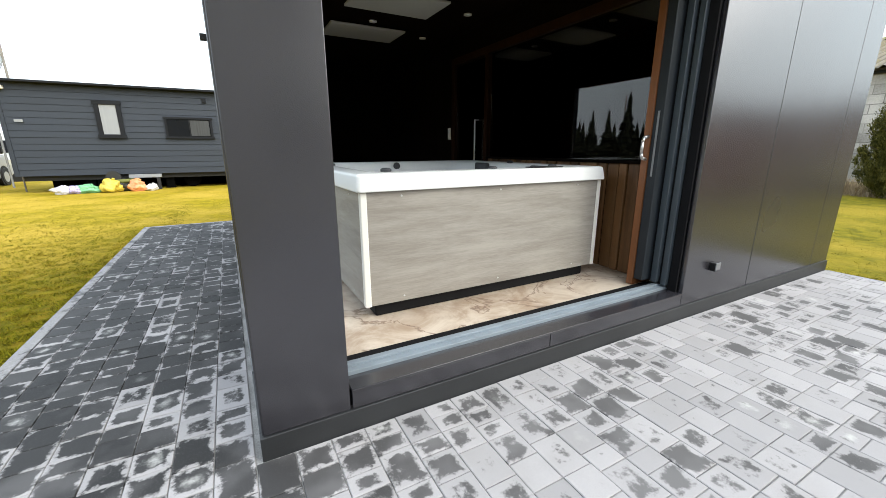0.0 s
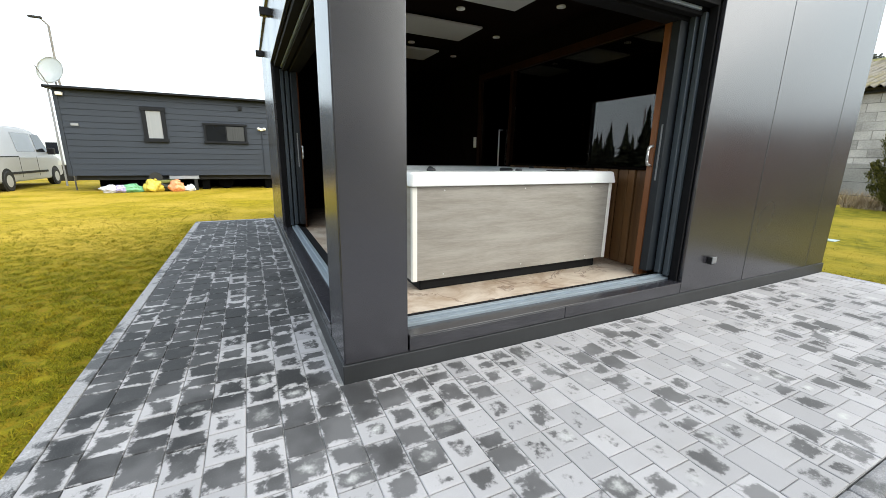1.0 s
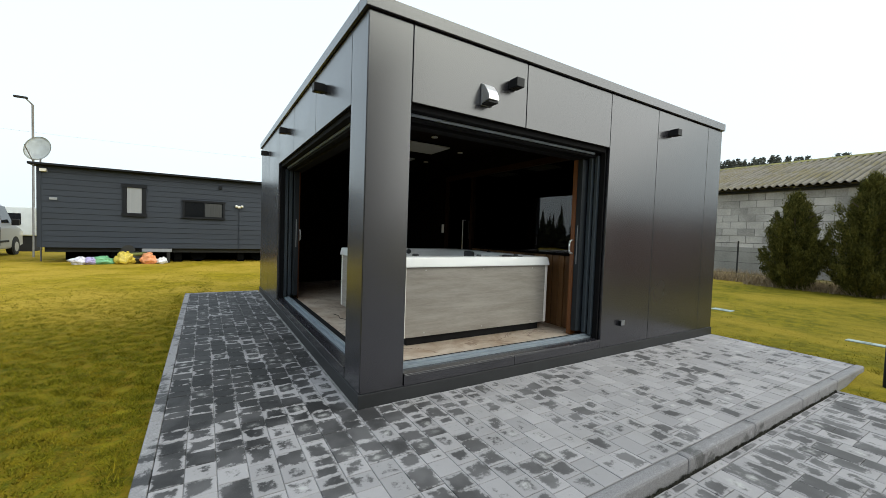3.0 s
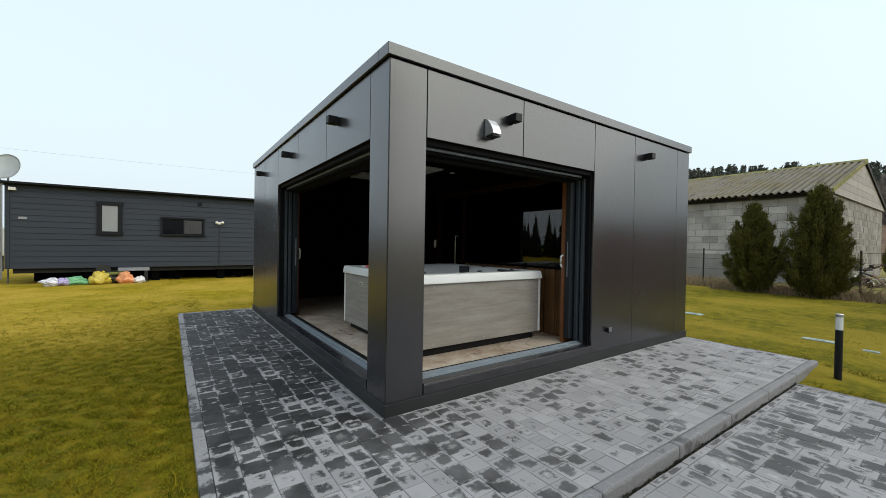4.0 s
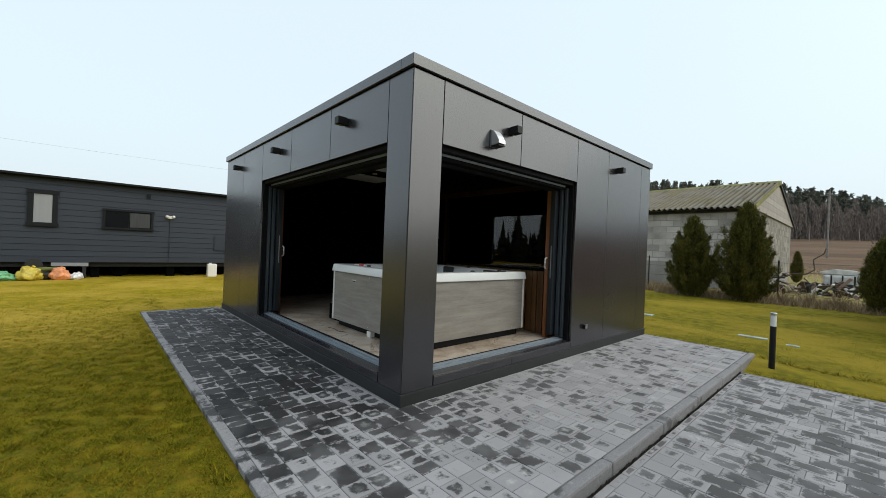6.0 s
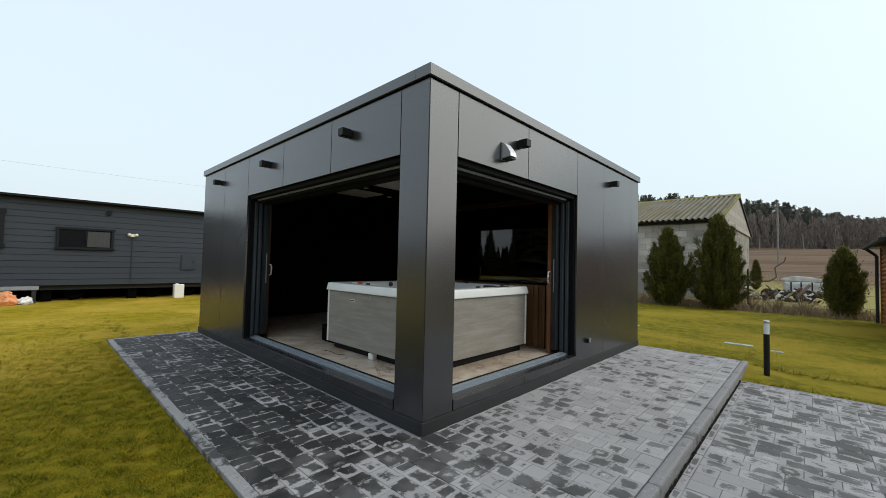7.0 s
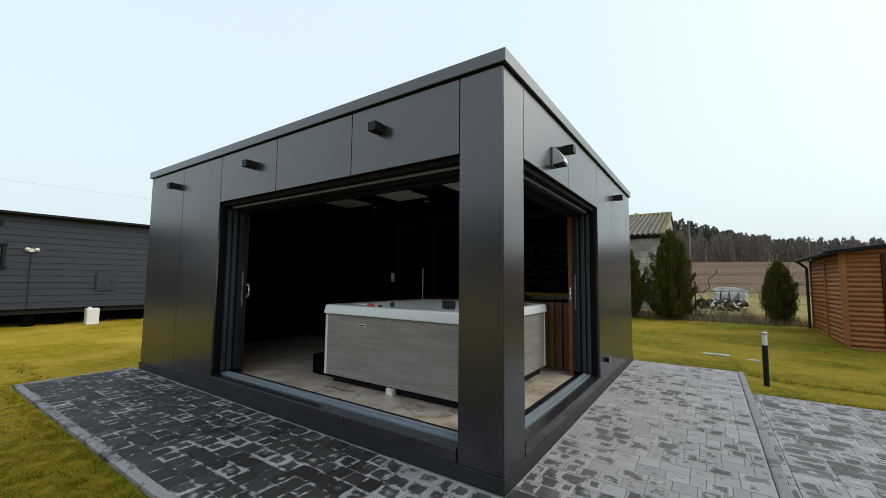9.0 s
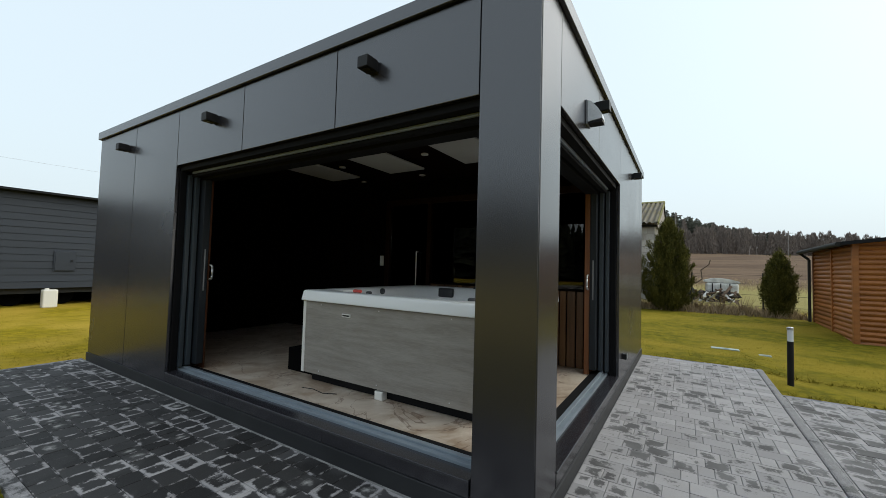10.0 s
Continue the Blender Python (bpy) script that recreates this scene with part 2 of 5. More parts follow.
def paver_material(name, wet_west, wet_east):
    """Grey concrete pavers drying after rain: dark damp middles, pale dry rims, some lime bloom."""
    n = Nodes(name)
    uv = n.tree.nodes.new("ShaderNodeUVMap")
    sep = n.tree.nodes.new("ShaderNodeSeparateXYZ")
    n.tree.links.new(uv.outputs[0], sep.inputs[0])
    ex = n.math("MINIMUM", sep.outputs[0], n.math("SUBTRACT", 1.0, sep.outputs[0]))
    ey = n.math("MINIMUM", sep.outputs[1], n.math("SUBTRACT", 1.0, sep.outputs[1]))
    edge = n.math("MINIMUM", ex, ey)
    r = n.chance()
    r2 = n.math("FRACT", n.math("MULTIPLY", r, 17.31))
    r3 = n.math("FRACT", n.math("MULTIPLY", r, 71.7))
    blot = n.noise(10, 6, None, 0.62, 0.25)
    patch = n.noise(3.2, 3, None, 0.5)
    fine = n.noise(230, 3, None, 0.6)
    big = n.noise(0.9, 3)
    rim = n.step(edge, 0.0, 0.30)
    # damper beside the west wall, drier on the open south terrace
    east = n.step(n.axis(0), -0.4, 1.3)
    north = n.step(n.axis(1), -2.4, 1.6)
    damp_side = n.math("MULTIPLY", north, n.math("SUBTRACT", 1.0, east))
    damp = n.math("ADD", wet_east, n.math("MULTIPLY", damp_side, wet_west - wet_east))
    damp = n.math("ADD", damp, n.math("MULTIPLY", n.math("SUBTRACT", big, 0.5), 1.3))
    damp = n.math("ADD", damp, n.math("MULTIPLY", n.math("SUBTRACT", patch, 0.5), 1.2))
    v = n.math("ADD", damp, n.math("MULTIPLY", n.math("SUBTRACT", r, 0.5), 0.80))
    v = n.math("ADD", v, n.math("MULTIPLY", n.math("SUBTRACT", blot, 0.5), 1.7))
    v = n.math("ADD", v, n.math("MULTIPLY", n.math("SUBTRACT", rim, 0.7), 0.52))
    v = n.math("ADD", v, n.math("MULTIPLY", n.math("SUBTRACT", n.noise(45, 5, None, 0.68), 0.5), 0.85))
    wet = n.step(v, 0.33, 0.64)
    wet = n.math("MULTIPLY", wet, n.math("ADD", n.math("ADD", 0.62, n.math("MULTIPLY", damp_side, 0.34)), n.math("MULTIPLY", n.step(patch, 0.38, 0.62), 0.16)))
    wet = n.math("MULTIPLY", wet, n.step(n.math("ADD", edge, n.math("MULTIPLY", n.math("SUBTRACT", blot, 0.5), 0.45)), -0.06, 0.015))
    dry_c = n.blend(r2, (0.278, 0.268, 0.275), (0.372, 0.357, 0.365))
    dry_c = n.blend(n.math("MULTIPLY", n.step(fine, 0.35, 0.75), 0.30), dry_c, (0.250, 0.242, 0.250))
    dry_c = n.blend(n.math("MULTIPLY", n.step(patch, 0.45, 0.7), 0.35), dry_c, (0.270, 0.256, 0.252))
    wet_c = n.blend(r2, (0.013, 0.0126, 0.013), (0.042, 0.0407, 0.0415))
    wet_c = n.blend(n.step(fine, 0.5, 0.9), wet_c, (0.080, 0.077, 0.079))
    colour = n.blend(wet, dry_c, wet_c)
    du, dv = n.math("SUBTRACT", sep.outputs[0], 0.5), n.math("SUBTRACT", sep.outputs[1], 0.5)
    off = n.math("SQRT", n.math("ADD", n.math("MULTIPLY", du, du), n.math("MULTIPLY", dv, dv)))
    lime = n.math("ADD", n.math("SUBTRACT", 0.24, off), n.math("MULTIPLY", n.math("SUBTRACT", n.noise(22, 5, None, 0.65), 0.5), 0.9))
    lime = n.math("MULTIPLY", n.step(lime, -0.10, 0.38), n.step(r3, 0.86, 0.93))
    colour = n.blend(n.math("MULTIPLY", lime, 0.75), colour, (0.49, 0.485, 0.47))
    n.bump(n.math("MULTIPLY", n.math("ADD", fine, n.math("MULTIPLY", blot, 0.6)), n.math("SUBTRACT", 1.0, n.math("MULTIPLY", wet, 0.4))), 0.2, 0.002)
    rough = n.math("SUBTRACT", 0.90, n.math("MULTIPLY", wet, 0.28))
    return n.finish(colour, rough, 0.0, n.math("SUBTRACT", 0.3, n.math("MULTIPLY", wet, 0.06)))


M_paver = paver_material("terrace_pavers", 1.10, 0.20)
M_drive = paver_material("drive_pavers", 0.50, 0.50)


def lawn_material():
    n = Nodes("mossy_lawn")
    a = n.noise(0.55, 5, None, 0.6)
    b = n.noise(5.5, 4, None, 0.65)
    c = n.noise(60, 3, None, 0.6)
    green = n.blend(n.step(b, 0.35, 0.7), (0.225, 0.175, 0.009), (0.37, 0.268, 0.014))
    straw = n.blend(n.step(c, 0.3, 0.7), (0.375, 0.255, 0.032), (0.50, 0.345, 0.050))
    grass = n.blend(n.step(a, 0.36, 0.66), green, straw)
    # greener moss within a few metres of the terrace, lens falloff painted in
    reach = n.tree.nodes.new("ShaderNodeVectorMath")
    reach.operation = "DISTANCE"
    n.tree.links.new(n.position.outputs["Position"], reach.inputs[0])
    reach.inputs[1].default_value = (-1.6, 0.8, 0.0)
    moss = n.blend(n.step(b, 0.3, 0.7), (0.080, 0.088, 0.006), (0.225, 0.184, 0.009))
    moss = n.blend(n.step(n.noise(16, 4, None, 0.6), 0.35, 0.7), moss, (0.210, 0.140, 0.010))
    close = n.math("ADD", reach.outputs["Value"], n.math("MULTIPLY", n.math("SUBTRACT", a, 0.5), 4.0))
    grass = n.blend(n.step(close, 1.2, 6.5), moss, grass)
    clump = n.step(n.noise(7, 5, None, 0.7), 0.40, 0.56)
    grass = n.blend(n.math("MULTIPLY", n.math("SUBTRACT", 1.0, clump), n.math("SUBTRACT", 0.34, n.math("MULTIPLY", n.step(close, 2.0, 6.0), 0.32))), grass, (0.040, 0.048, 0.004))
    # fresher green on the lawn east of the terrace
    fresh = n.blend(n.step(b, 0.35, 0.7), (0.115, 0.106, 0.009), (0.225, 0.182, 0.013))
    pale = n.blend(n.step(c, 0.3, 0.7), (0.215, 0.165, 0.018), (0.31, 0.232, 0.027))
    fresh = n.blend(n.step(n.noise(0.8, 5, n.where((1, 0.5, 1)), 0.6), 0.42, 0.62), fresh, pale)
    grass = n.blend(n.step(n.axis(0), 1.5, 5.0), grass, fresh)
    # ploughed field and pale dry grass on the slope to the east
    x = n.axis(0)
    dry = n.blend(b, (0.20, 0.17, 0.06), (0.30, 0.26, 0.10))
    field = n.blend(n.step(n.noise(0.12, 5), 0.35, 0.65), (0.090, 0.057, 0.039), (0.135, 0.090, 0.061))
    furrow = n.noise(1.0, 6, n.where((0.22, 0.05, 0.3)), 0.72, 0.5)
    field = n.blend(n.step(furrow, 0.35, 0.70), field, (0.165, 0.112, 0.074))
    field = n.blend(n.math("MULTIPLY", n.step(n.noise(1.0, 4, n.where((0.5, 0.16, 0.8)), 0.7, 0.6), 0.54, 0.70), 0.5), field, (0.065, 0.042, 0.031))
    colour = n.blend(n.step(n.math("ADD", x, n.math("MULTIPLY", b, 3)), 15.5, 20), grass, dry)
    colour = n.blend(n.step(n.math("ADD", x, n.math("MULTIPLY", a, 8)), 40, 46), colour, field)
    n.bump(n.math("ADD", c, n.math("MULTIPLY", b, 1.2)), 0.6, 0.03)
    return n.finish(colour, 0.95, 0.0, 0.08)


M_lawn = lawn_material()


def leaf_material(name, a, b, rough=0.75, single=0.45, scale=1.6):
    n = Nodes(name)
    f = n.math("ADD", n.math("MULTIPLY", n.chance(), single), n.math("MULTIPLY", n.noise(scale, 5, None, 0.62), 1 - single))
    return n.finish(n.blend(n.step(f, 0.15, 0.85), a, b), rough, 0.0, 0.1)


def blade_material():
    """Short grass: green patches among yellowed ones."""
    n = Nodes("grass_blade")
    f = n.math("ADD", n.math("MULTIPLY", n.chance(), 0.42), n.math("MULTIPLY", n.noise(9.0, 6, None, 0.7), 0.58))
    f = n.step(f, 0.2, 0.8)
    green = n.blend(f, (0.058, 0.070, 0.004), (0.245, 0.212, 0.011))
    straw = n.blend(f, (0.100, 0.080, 0.006), (0.370, 0.258, 0.015))
    return n.finish(n.blend(n.step(n.noise(2.6, 6, None, 0.72), 0.46, 0.72), green, straw), 0.9, 0.0, 0.1)


M_blade = blade_material()
M_fresh = leaf_material("fresh_grass_blade", (0.095, 0.090, 0.007), (0.215, 0.168, 0.012), 0.9, 0.15, 3.0)
M_thuja = leaf_material("juniper_green", (0.017, 0.024, 0.007), (0.170, 0.155, 0.036), 0.85, 0.40, 4.0)
M_conifer = leaf_material("dark_conifer", (0.008, 0.011, 0.007), (0.032, 0.035, 0.021))
M_bare = leaf_material("bare_wood_edge", (0.125, 0.102, 0.090), (0.235, 0.195, 0.170))


def marble_material():
    n = Nodes("beige_marble_tile")
    w = n.where((1, 1, 1), 0.5)
    a = n.noise(2.6, 6, w, 0.65, 1.0)
    b = n.noise(7, 4, w, 0.6, 0.6)
    base = n.blend(n.step(a, 0.32, 0.68), (0.56, 0.475, 0.395), (0.31, 0.215, 0.145))
    base = n.blend(n.math("MULTIPLY", n.step(b, 0.5, 0.8), 0.5), base, (0.70, 0.63, 0.55))
    vein = n.math("ABSOLUTE", n.math("SUBTRACT", n.noise(1.25, 6, w, 0.55, 1.0), 0.5))
    vein = n.math("SUBTRACT", 1.0, n.step(vein, 0.0, 0.012))
    base = n.blend(n.math("MULTIPLY", vein, 0.75), base, (0.13, 0.065, 0.035))
    n.bump(b, 0.03, 0.002)
    return n.finish(base, 0.32)


M_marble = marble_material()


def skirt_material():
    """Grey driftwood-look cabinet boards, streaked along the horizontal."""
    n = Nodes("driftwood_cabinet")
    w = n.where((1, 1, 9))
    a = n.noise(1.6, 5, w, 0.65, 0.3)
    b = n.noise(11, 5, n.where((1.2, 1.2, 18)), 0.65)
    f = n.math("ADD", n.math("MULTIPLY", a, 0.62), n.math("MULTIPLY", b, 0.38))
    c = n.blend(n.step(f, 0.33, 0.68), (0.215, 0.193, 0.172), (0.325, 0.299, 0.270))
    n.bump(b, 0.12, 0.002)
    return n.finish(c, 0.55)


M_skirt = skirt_material()


def roof_sheet_material():
    n = Nodes("mossy_fibre_cement")
    a = n.noise(1.1, 5, None, 0.65)
    b = n.noise(14, 4, None, 0.6)
    c = n.blend(n.step(a, 0.4, 0.65), (0.165, 0.145, 0.118), (0.140, 0.114, 0.052))
    c = n.blend(n.step(b, 0.5, 0.8), c, (0.25, 0.23, 0.19))
    c = n.blend(n.math("MULTIPLY", n.step(n.noise(1.0, 5, n.where((0.5, 5.0, 0.5)), 0.7), 0.52, 0.68), 0.75), c, (0.060, 0.050, 0.032))
    # Shading of the corrugation put into the colour: troughs painted darker.
    groove_shade = n.math("SINE", n.math("MULTIPLY", n.axis(1), 2 * math.pi / 0.23))
    c = n.blend(n.math("MULTIPLY", n.step(groove_shade, 0.2, -0.9), 0.75), c, (0.050, 0.045, 0.033))
    n.bump(b, 0.4, 0.01)
    return n.finish(c, 0.95)


M_sheet = roof_sheet_material()


def glass_material(name, tint, rough=0.0):
    n = Nodes(name)
    n.bsdf.inputs["Transmission Weight"].default_value = 1.0
    n.bsdf.inputs["IOR"].default_value = 1.5
    return n.finish(tint, rough)


M_glass = glass_material("dark_tinted_glass", (0.30, 0.28, 0.26))
M_pane = surface("dark_window_glass", (0.006, 0.007, 0.009), 0.05, 0.0, 0.1, 2, 20, 0.0, 0.25)


# ---- building blocks ----
ORIGIN = {}


def thing(name, loc, label, category, group="", kind=""):
    """An empty at a thing's base, to which its parts belong."""
    ob = new(name)
    ob.empty_display_size = 0.1
    ob.location = loc
    ORIGIN[ob] = Vector(loc)
    return tagged(ob, label, category, group, kind)


def part(name, bm, material, parent=None, label="", smooth=False, loc=None):
    """One mesh object out of a bmesh in world metres, under its thing or part."""
    base = ORIGIN[parent] if parent else Vector(loc or (0, 0, 0))
    if base.length:
        bmesh.ops.translate(bm, verts=bm.verts, vec=-base)
    me = bpy.data.meshes.new(name)
    bm.to_mesh(me)
    bm.free()
    me.materials.append(material)
    if smooth:
        for p in me.polygons:
            p.use_smooth = True
    ob = new(name, me)
    if parent:
        ob.parent = parent
    else:
        ob.location = base
    ORIGIN[ob] = base
    return tagged(ob, label)


def piece(name, me, parent, loc, turn=0.0):
    """A piece on a shared mesh, at a place in the world."""
    ob = new(name, me)
    ob.parent = parent
    ob.location = Vector(loc) - ORIGIN[parent]
    ob.rotation_euler = (0, 0, turn)
    return ob


def soup(name, verts, faces, material, parent=None):
    """A mesh object from arrays of vertices and of triangles or quads."""
    verts = np.asarray(verts, np.float32)
    faces = np.asarray(faces, np.int32)
    if parent:
        verts = verts - np.array(ORIGIN[parent], np.float32)
    me = bpy.data.meshes.new(name)
    k = faces.shape[1]
    me.vertices.add(len(verts))
    me.vertices.foreach_set("co", verts.ravel())
    me.loops.add(faces.size)
    me.loops.foreach_set("vertex_index", faces.ravel())
    me.polygons.add(len(faces))
    me.polygons.foreach_set("loop_start", np.arange(0, faces.size, k, dtype=np.int32))
    me.update(calc_edges=True)
    me.validate()
    me.materials.append(material)
    ob = new(name, me)
    if parent:
        ob.parent = parent
    return ob


def box(bm, x0, x1, y0, y1, z0, z1, bevel=0.0):
    made = bmesh.ops.create_cube(bm, size=1.0)["verts"]
    for v in made:
        v.co = Vector((x0 + (v.co.x + 0.5) * (x1 - x0), y0 + (v.co.y + 0.5) * (y1 - y0), z0 + (v.co.z + 0.5) * (z1 - z0)))
    if bevel:
        edges = list({e for v in made for e in v.link_edges})
        bmesh.ops.bevel(bm, geom=edges, offset=bevel, segments=2, affect="EDGES", profile=0.5)
    return bm


def boxes(*rows, bevel=0.0):
    bm = bmesh.new()
    for r in rows:
        box(bm, *r, bevel=bevel)
    return bm


def tube(bm, a, b, r0, r1=None, sides=12, caps=True):
    """A tapered rod from a to b."""
    a, b = Vector(a), Vector(b)
    r1 = r0 if r1 is None else r1
    q = (b - a).to_track_quat("Z", "Y")
    ring = []
    for p, r in ((a, r0), (b, r1)):
        ring.append([bm.verts.new(p + q @ Vector((r * math.cos(t), r * math.sin(t), 0))) for t in [2 * math.pi * i / sides for i in range(sides)]])
    for i in range(sides):
        j = (i + 1) % sides
        bm.faces.new((ring[0][i], ring[0][j], ring[1][j], ring[1][i]))
    if caps:
        bm.faces.new(ring[0][::-1])
        bm.faces.new(ring[1])
    return bm


def rod(*ends, r=0.02, sides=10):
    bm = bmesh.new()
    for a, b in zip(ends, ends[1:]):
        tube(bm, a, b, r, r, sides)
    return bm


def lathe(profile, centre, axis="Z", sides=24):
    """A turned body: profile of (radius, height) along an axis through centre."""
    bm = bmesh.new()
    rings = []
    for r, h in profile:
        ring = []
        for i in range(sides):
            t = 2 * math.pi * i / sides
            p = (r * math.cos(t), r * math.sin(t), h)
            if axis == "X":
                p = (p[2], p[0], p[1])
            elif axis == "Y":
                p = (p[1], p[2], p[0])
            ring.append(bm.verts.new(Vector(centre) + Vector(p)))
        rings.append(ring)
    for a, b in zip(rings, rings[1:]):
        for i in range(sides):
            j = (i + 1) % sides
            bm.faces.new((a[i], a[j], b[j], b[i]))
    bm.faces.new(rings[0][::-1])
    bm.faces.new(rings[-1])
    bmesh.ops.recalc_face_normals(bm, faces=bm.faces)
    return bm


def prism(outline, axis, lo, hi, bevel=0.0):
    """A flat outline of (u, v) pushed along an axis: X gives (y, z), Y gives (x, z), Z gives (x, y)."""
    def at(u, v, h):
        return {"X": (h, u, v), "Y": (u, h, v), "Z": (u, v, h)}[axis]
    bm = bmesh.new()
    a = [bm.verts.new(at(u, v, lo)) for u, v in outline]
    b = [bm.verts.new(at(u, v, hi)) for u, v in outline]
    bm.faces.new(a)
    bm.faces.new(b[::-1])
    for i in range(len(a)):
        j = (i + 1) % len(a)
        bm.faces.new((a[i], b[i], b[j], a[j]))
    bmesh.ops.recalc_face_normals(bm, faces=bm.faces)
    if bevel:
        bmesh.ops.bevel(bm, geom=list(bm.edges), offset=bevel, segments=2, affect="EDGES")
    return bm


def structure(name, bm, material, label, category):
    return tagged(part(name, bm, material), label, category, kind="structure")


def swap(r):
    """The same box on the west wall: x and y change places."""
    return (r[2], r[3], r[0], r[1], r[4], r[5])


# ---- ground ----
def ground_height(x, y):
    """Level lawn round the house, rising gently to the east and then up the far slope."""
    x = np.asarray(x, float)
    s = np.clip((x - 5.5) / 7.5, 0, 1)
    z = -0.115 + 0.27 * s * s * (3 - 2 * s)
    t = np.clip((x - 28) / 80, 0, 1)
    z = z + 5.4 * t * t * (3 - 2 * t)
    # wooded hill behind the field, highest to the north-east
    top = np.interp(np.asarray(y, float), [-60, -26, -12, 7, 30, 60, 140, 400], [6.2, 8.6, 11.2, 15.8, 20, 23, 24, 10])
    u = np.clip((x - 104) / 46, 0, 1)
    z = z + (top - 6.0) * u * u * (3 - 2 * u)
    # the lawn lies nearly flush with the terrace on its west and north-east sides
    y = np.asarray(y, float)

    def ease(v, lo, hi):
        q = np.clip((v - lo) / (hi - lo), 0, 1)
        return q * q * (3 - 2 * q)
    z = z + 0.080 * ease(-x, 0.45, 1.2) * (1 - ease(y, 7.5, 12.5)) * (1 - ease(-x, 6, 10))
    return z + 0.065 * ease(x, 4.8, 5.2) * (1 - ease(x, 6, 9)) * ease(y, -2.1, -1.45) * (1 - ease(y, 8, 12))


def spread(lo, hi, far_lo, far_hi, step):
    inner = np.arange(lo, hi + step / 2, step)
    a = lo - np.geomspace(step, lo - far_lo, 22)[::-1]
    b = hi + np.geomspace(step, far_hi - hi, 30)
    return np.concatenate([a, inner, b])


gx, gy = spread(-12, 30, -1500, 1500, 0.4), spread(-12, 24, -1500, 1500, 0.4)
GX, GY = np.meshgrid(gx, gy, indexing="ij")
GZ = ground_height(GX, GY)
gv = np.stack([GX, GY, GZ], -1).reshape(-1, 3)
ny = len(gy)
gi = (np.arange(len(gx) - 1)[:, None] * ny + np.arange(ny - 1)[None, :]).ravel()
ground = soup("ground", gv, np.stack([gi, gi + ny, gi + ny + 1, gi + 1], -1), M_lawn)
tagged(ground, "mossy yellow-green winter lawn running into brown fields", "lawn", kind="structure")

# ---- terrace, kerbs and drive beds ----
M_soil = surface("dark_mossy_soil", (0.045, 0.043, 0.030), 0.95, 0.0, 0.5, 8, 60, 0.8)
terrace = structure("pavement", boxes((-1.23, 5.40, -1.50, 0.02, -0.3, -0.007), (-1.23, 0.02, 0.02, 6.25, -0.3, -0.0075)), M_bed,
                    "terrace of damp grey concrete pavers round the building", "terrace")
drive = structure("road", boxes((-0.30, 4.40, -7.0, -1.602, -0.3, -0.100)), M_bed,
                  "lower drive of grey concrete pavers", "driveway")


def kerb_run(name, x0, x1, y0, y1, top, label, along, length, bevel, m=None):
    k = thing(name, ((x0 + x1) / 2, (y0 + y1) / 2, -0.3), label, "kerb", kind="structure")
    lo, hi = (x0, x1) if along == "X" else (y0, y1)
    n = max(1, round((hi - lo) / length))
    for i in range(n):
        a, b = lo + (hi - lo) * i / n, lo + (hi - lo) * (i + 1) / n - 0.002
        r = (a, b, y0, y1, -0.3, top) if along == "X" else (x0, x1, a, b, -0.3, top)
        part("kerbstone", boxes(r, bevel=bevel), m or M_kerb, k)
    return k


kerb_run("trim_kerb_west", -1.31, -1.233, -1.50, 6.33, 0.003, "thin grey concrete edging between terrace and lawn", "Y", 1.0, 0.006, M_edging)
kerb_run("trim_kerb_north", -1.231, 0.0, 6.253, 6.33, 0.003, "thin grey concrete edging at the terrace end", "X", 1.0, 0.006, M_edging)
kerb_run("trim_kerb_south", -1.31, 5.462, -1.586, -1.503, 0.004, "rounded grey concrete kerb stepping down to the drive", "X", 1.0, 0.018)
kerb_run("trim_kerb_east", 5.403, 5.46, -1.50, 0.0, -0.002, "thin grey concrete edging beside the lawn", "Y", 1.0, 0.006, M_edging)
kerb_run("trim_kerb_drive", 4.403, 4.47, -7.0, -1.588, -0.092, "thin grey concrete edging of the drive", "Y", 1.0, 0.006)

structure("trim_soil_joint", boxes((-0.30, 4.40, -1.601, -1.587, -0.3, -0.103)), M_soil, "dark mossy soil joint along the kerb foot", "joint")

# ---- the bath house: walls, floor, ceiling, roof ----
H_OPEN, H_TOP = 2.38, 2.975
wall_south = structure("wall_south", boxes((0.045, 0.375, 0.045, 0.375, -0.2, 2.95), (0.375, 2.87, 0.045, 0.375, H_OPEN, 2.949),
                                           (2.87, 5.40, 0.045, 0.10, -0.2, 2.948), (0.375, 2.87, 0.045, 0.30, -0.2, 0.185)),
                       M_gasket, "south wall clad in anthracite metal panels", "wall")
wall_west = structure("wall_west", boxes((0.045, 0.376, 0.376, 3.98, H_OPEN, 2.947), (0.045, 0.10, 3.98, 6.15, -0.2, 2.946),
                                         (0.045, 0.30, 0.376, 3.98, -0.2, 0.184)),
                      M_gasket, "west wall clad in anthracite metal panels", "wall")
wall_east = structure("wall_east", boxes((5.30, 5.43, 0.10, 6.15, -0.2, 2.95)), M_panel, "plain anthracite east wall", "wall")
wall_north = structure("wall_north", boxes((0.10, 5.30, 6.02, 6.16, -0.2, 2.95)), M_panel, "plain anthracite north wall", "wall")
floor = structure("floor", boxes((0.302, 5.30, 0.302, 6.02, -0.2, 0.21)), M_marble, "polished beige marble-look tile floor with rust veins", "floor")
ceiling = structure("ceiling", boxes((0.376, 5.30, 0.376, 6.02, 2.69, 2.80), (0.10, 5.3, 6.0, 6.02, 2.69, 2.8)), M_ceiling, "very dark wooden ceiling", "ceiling")
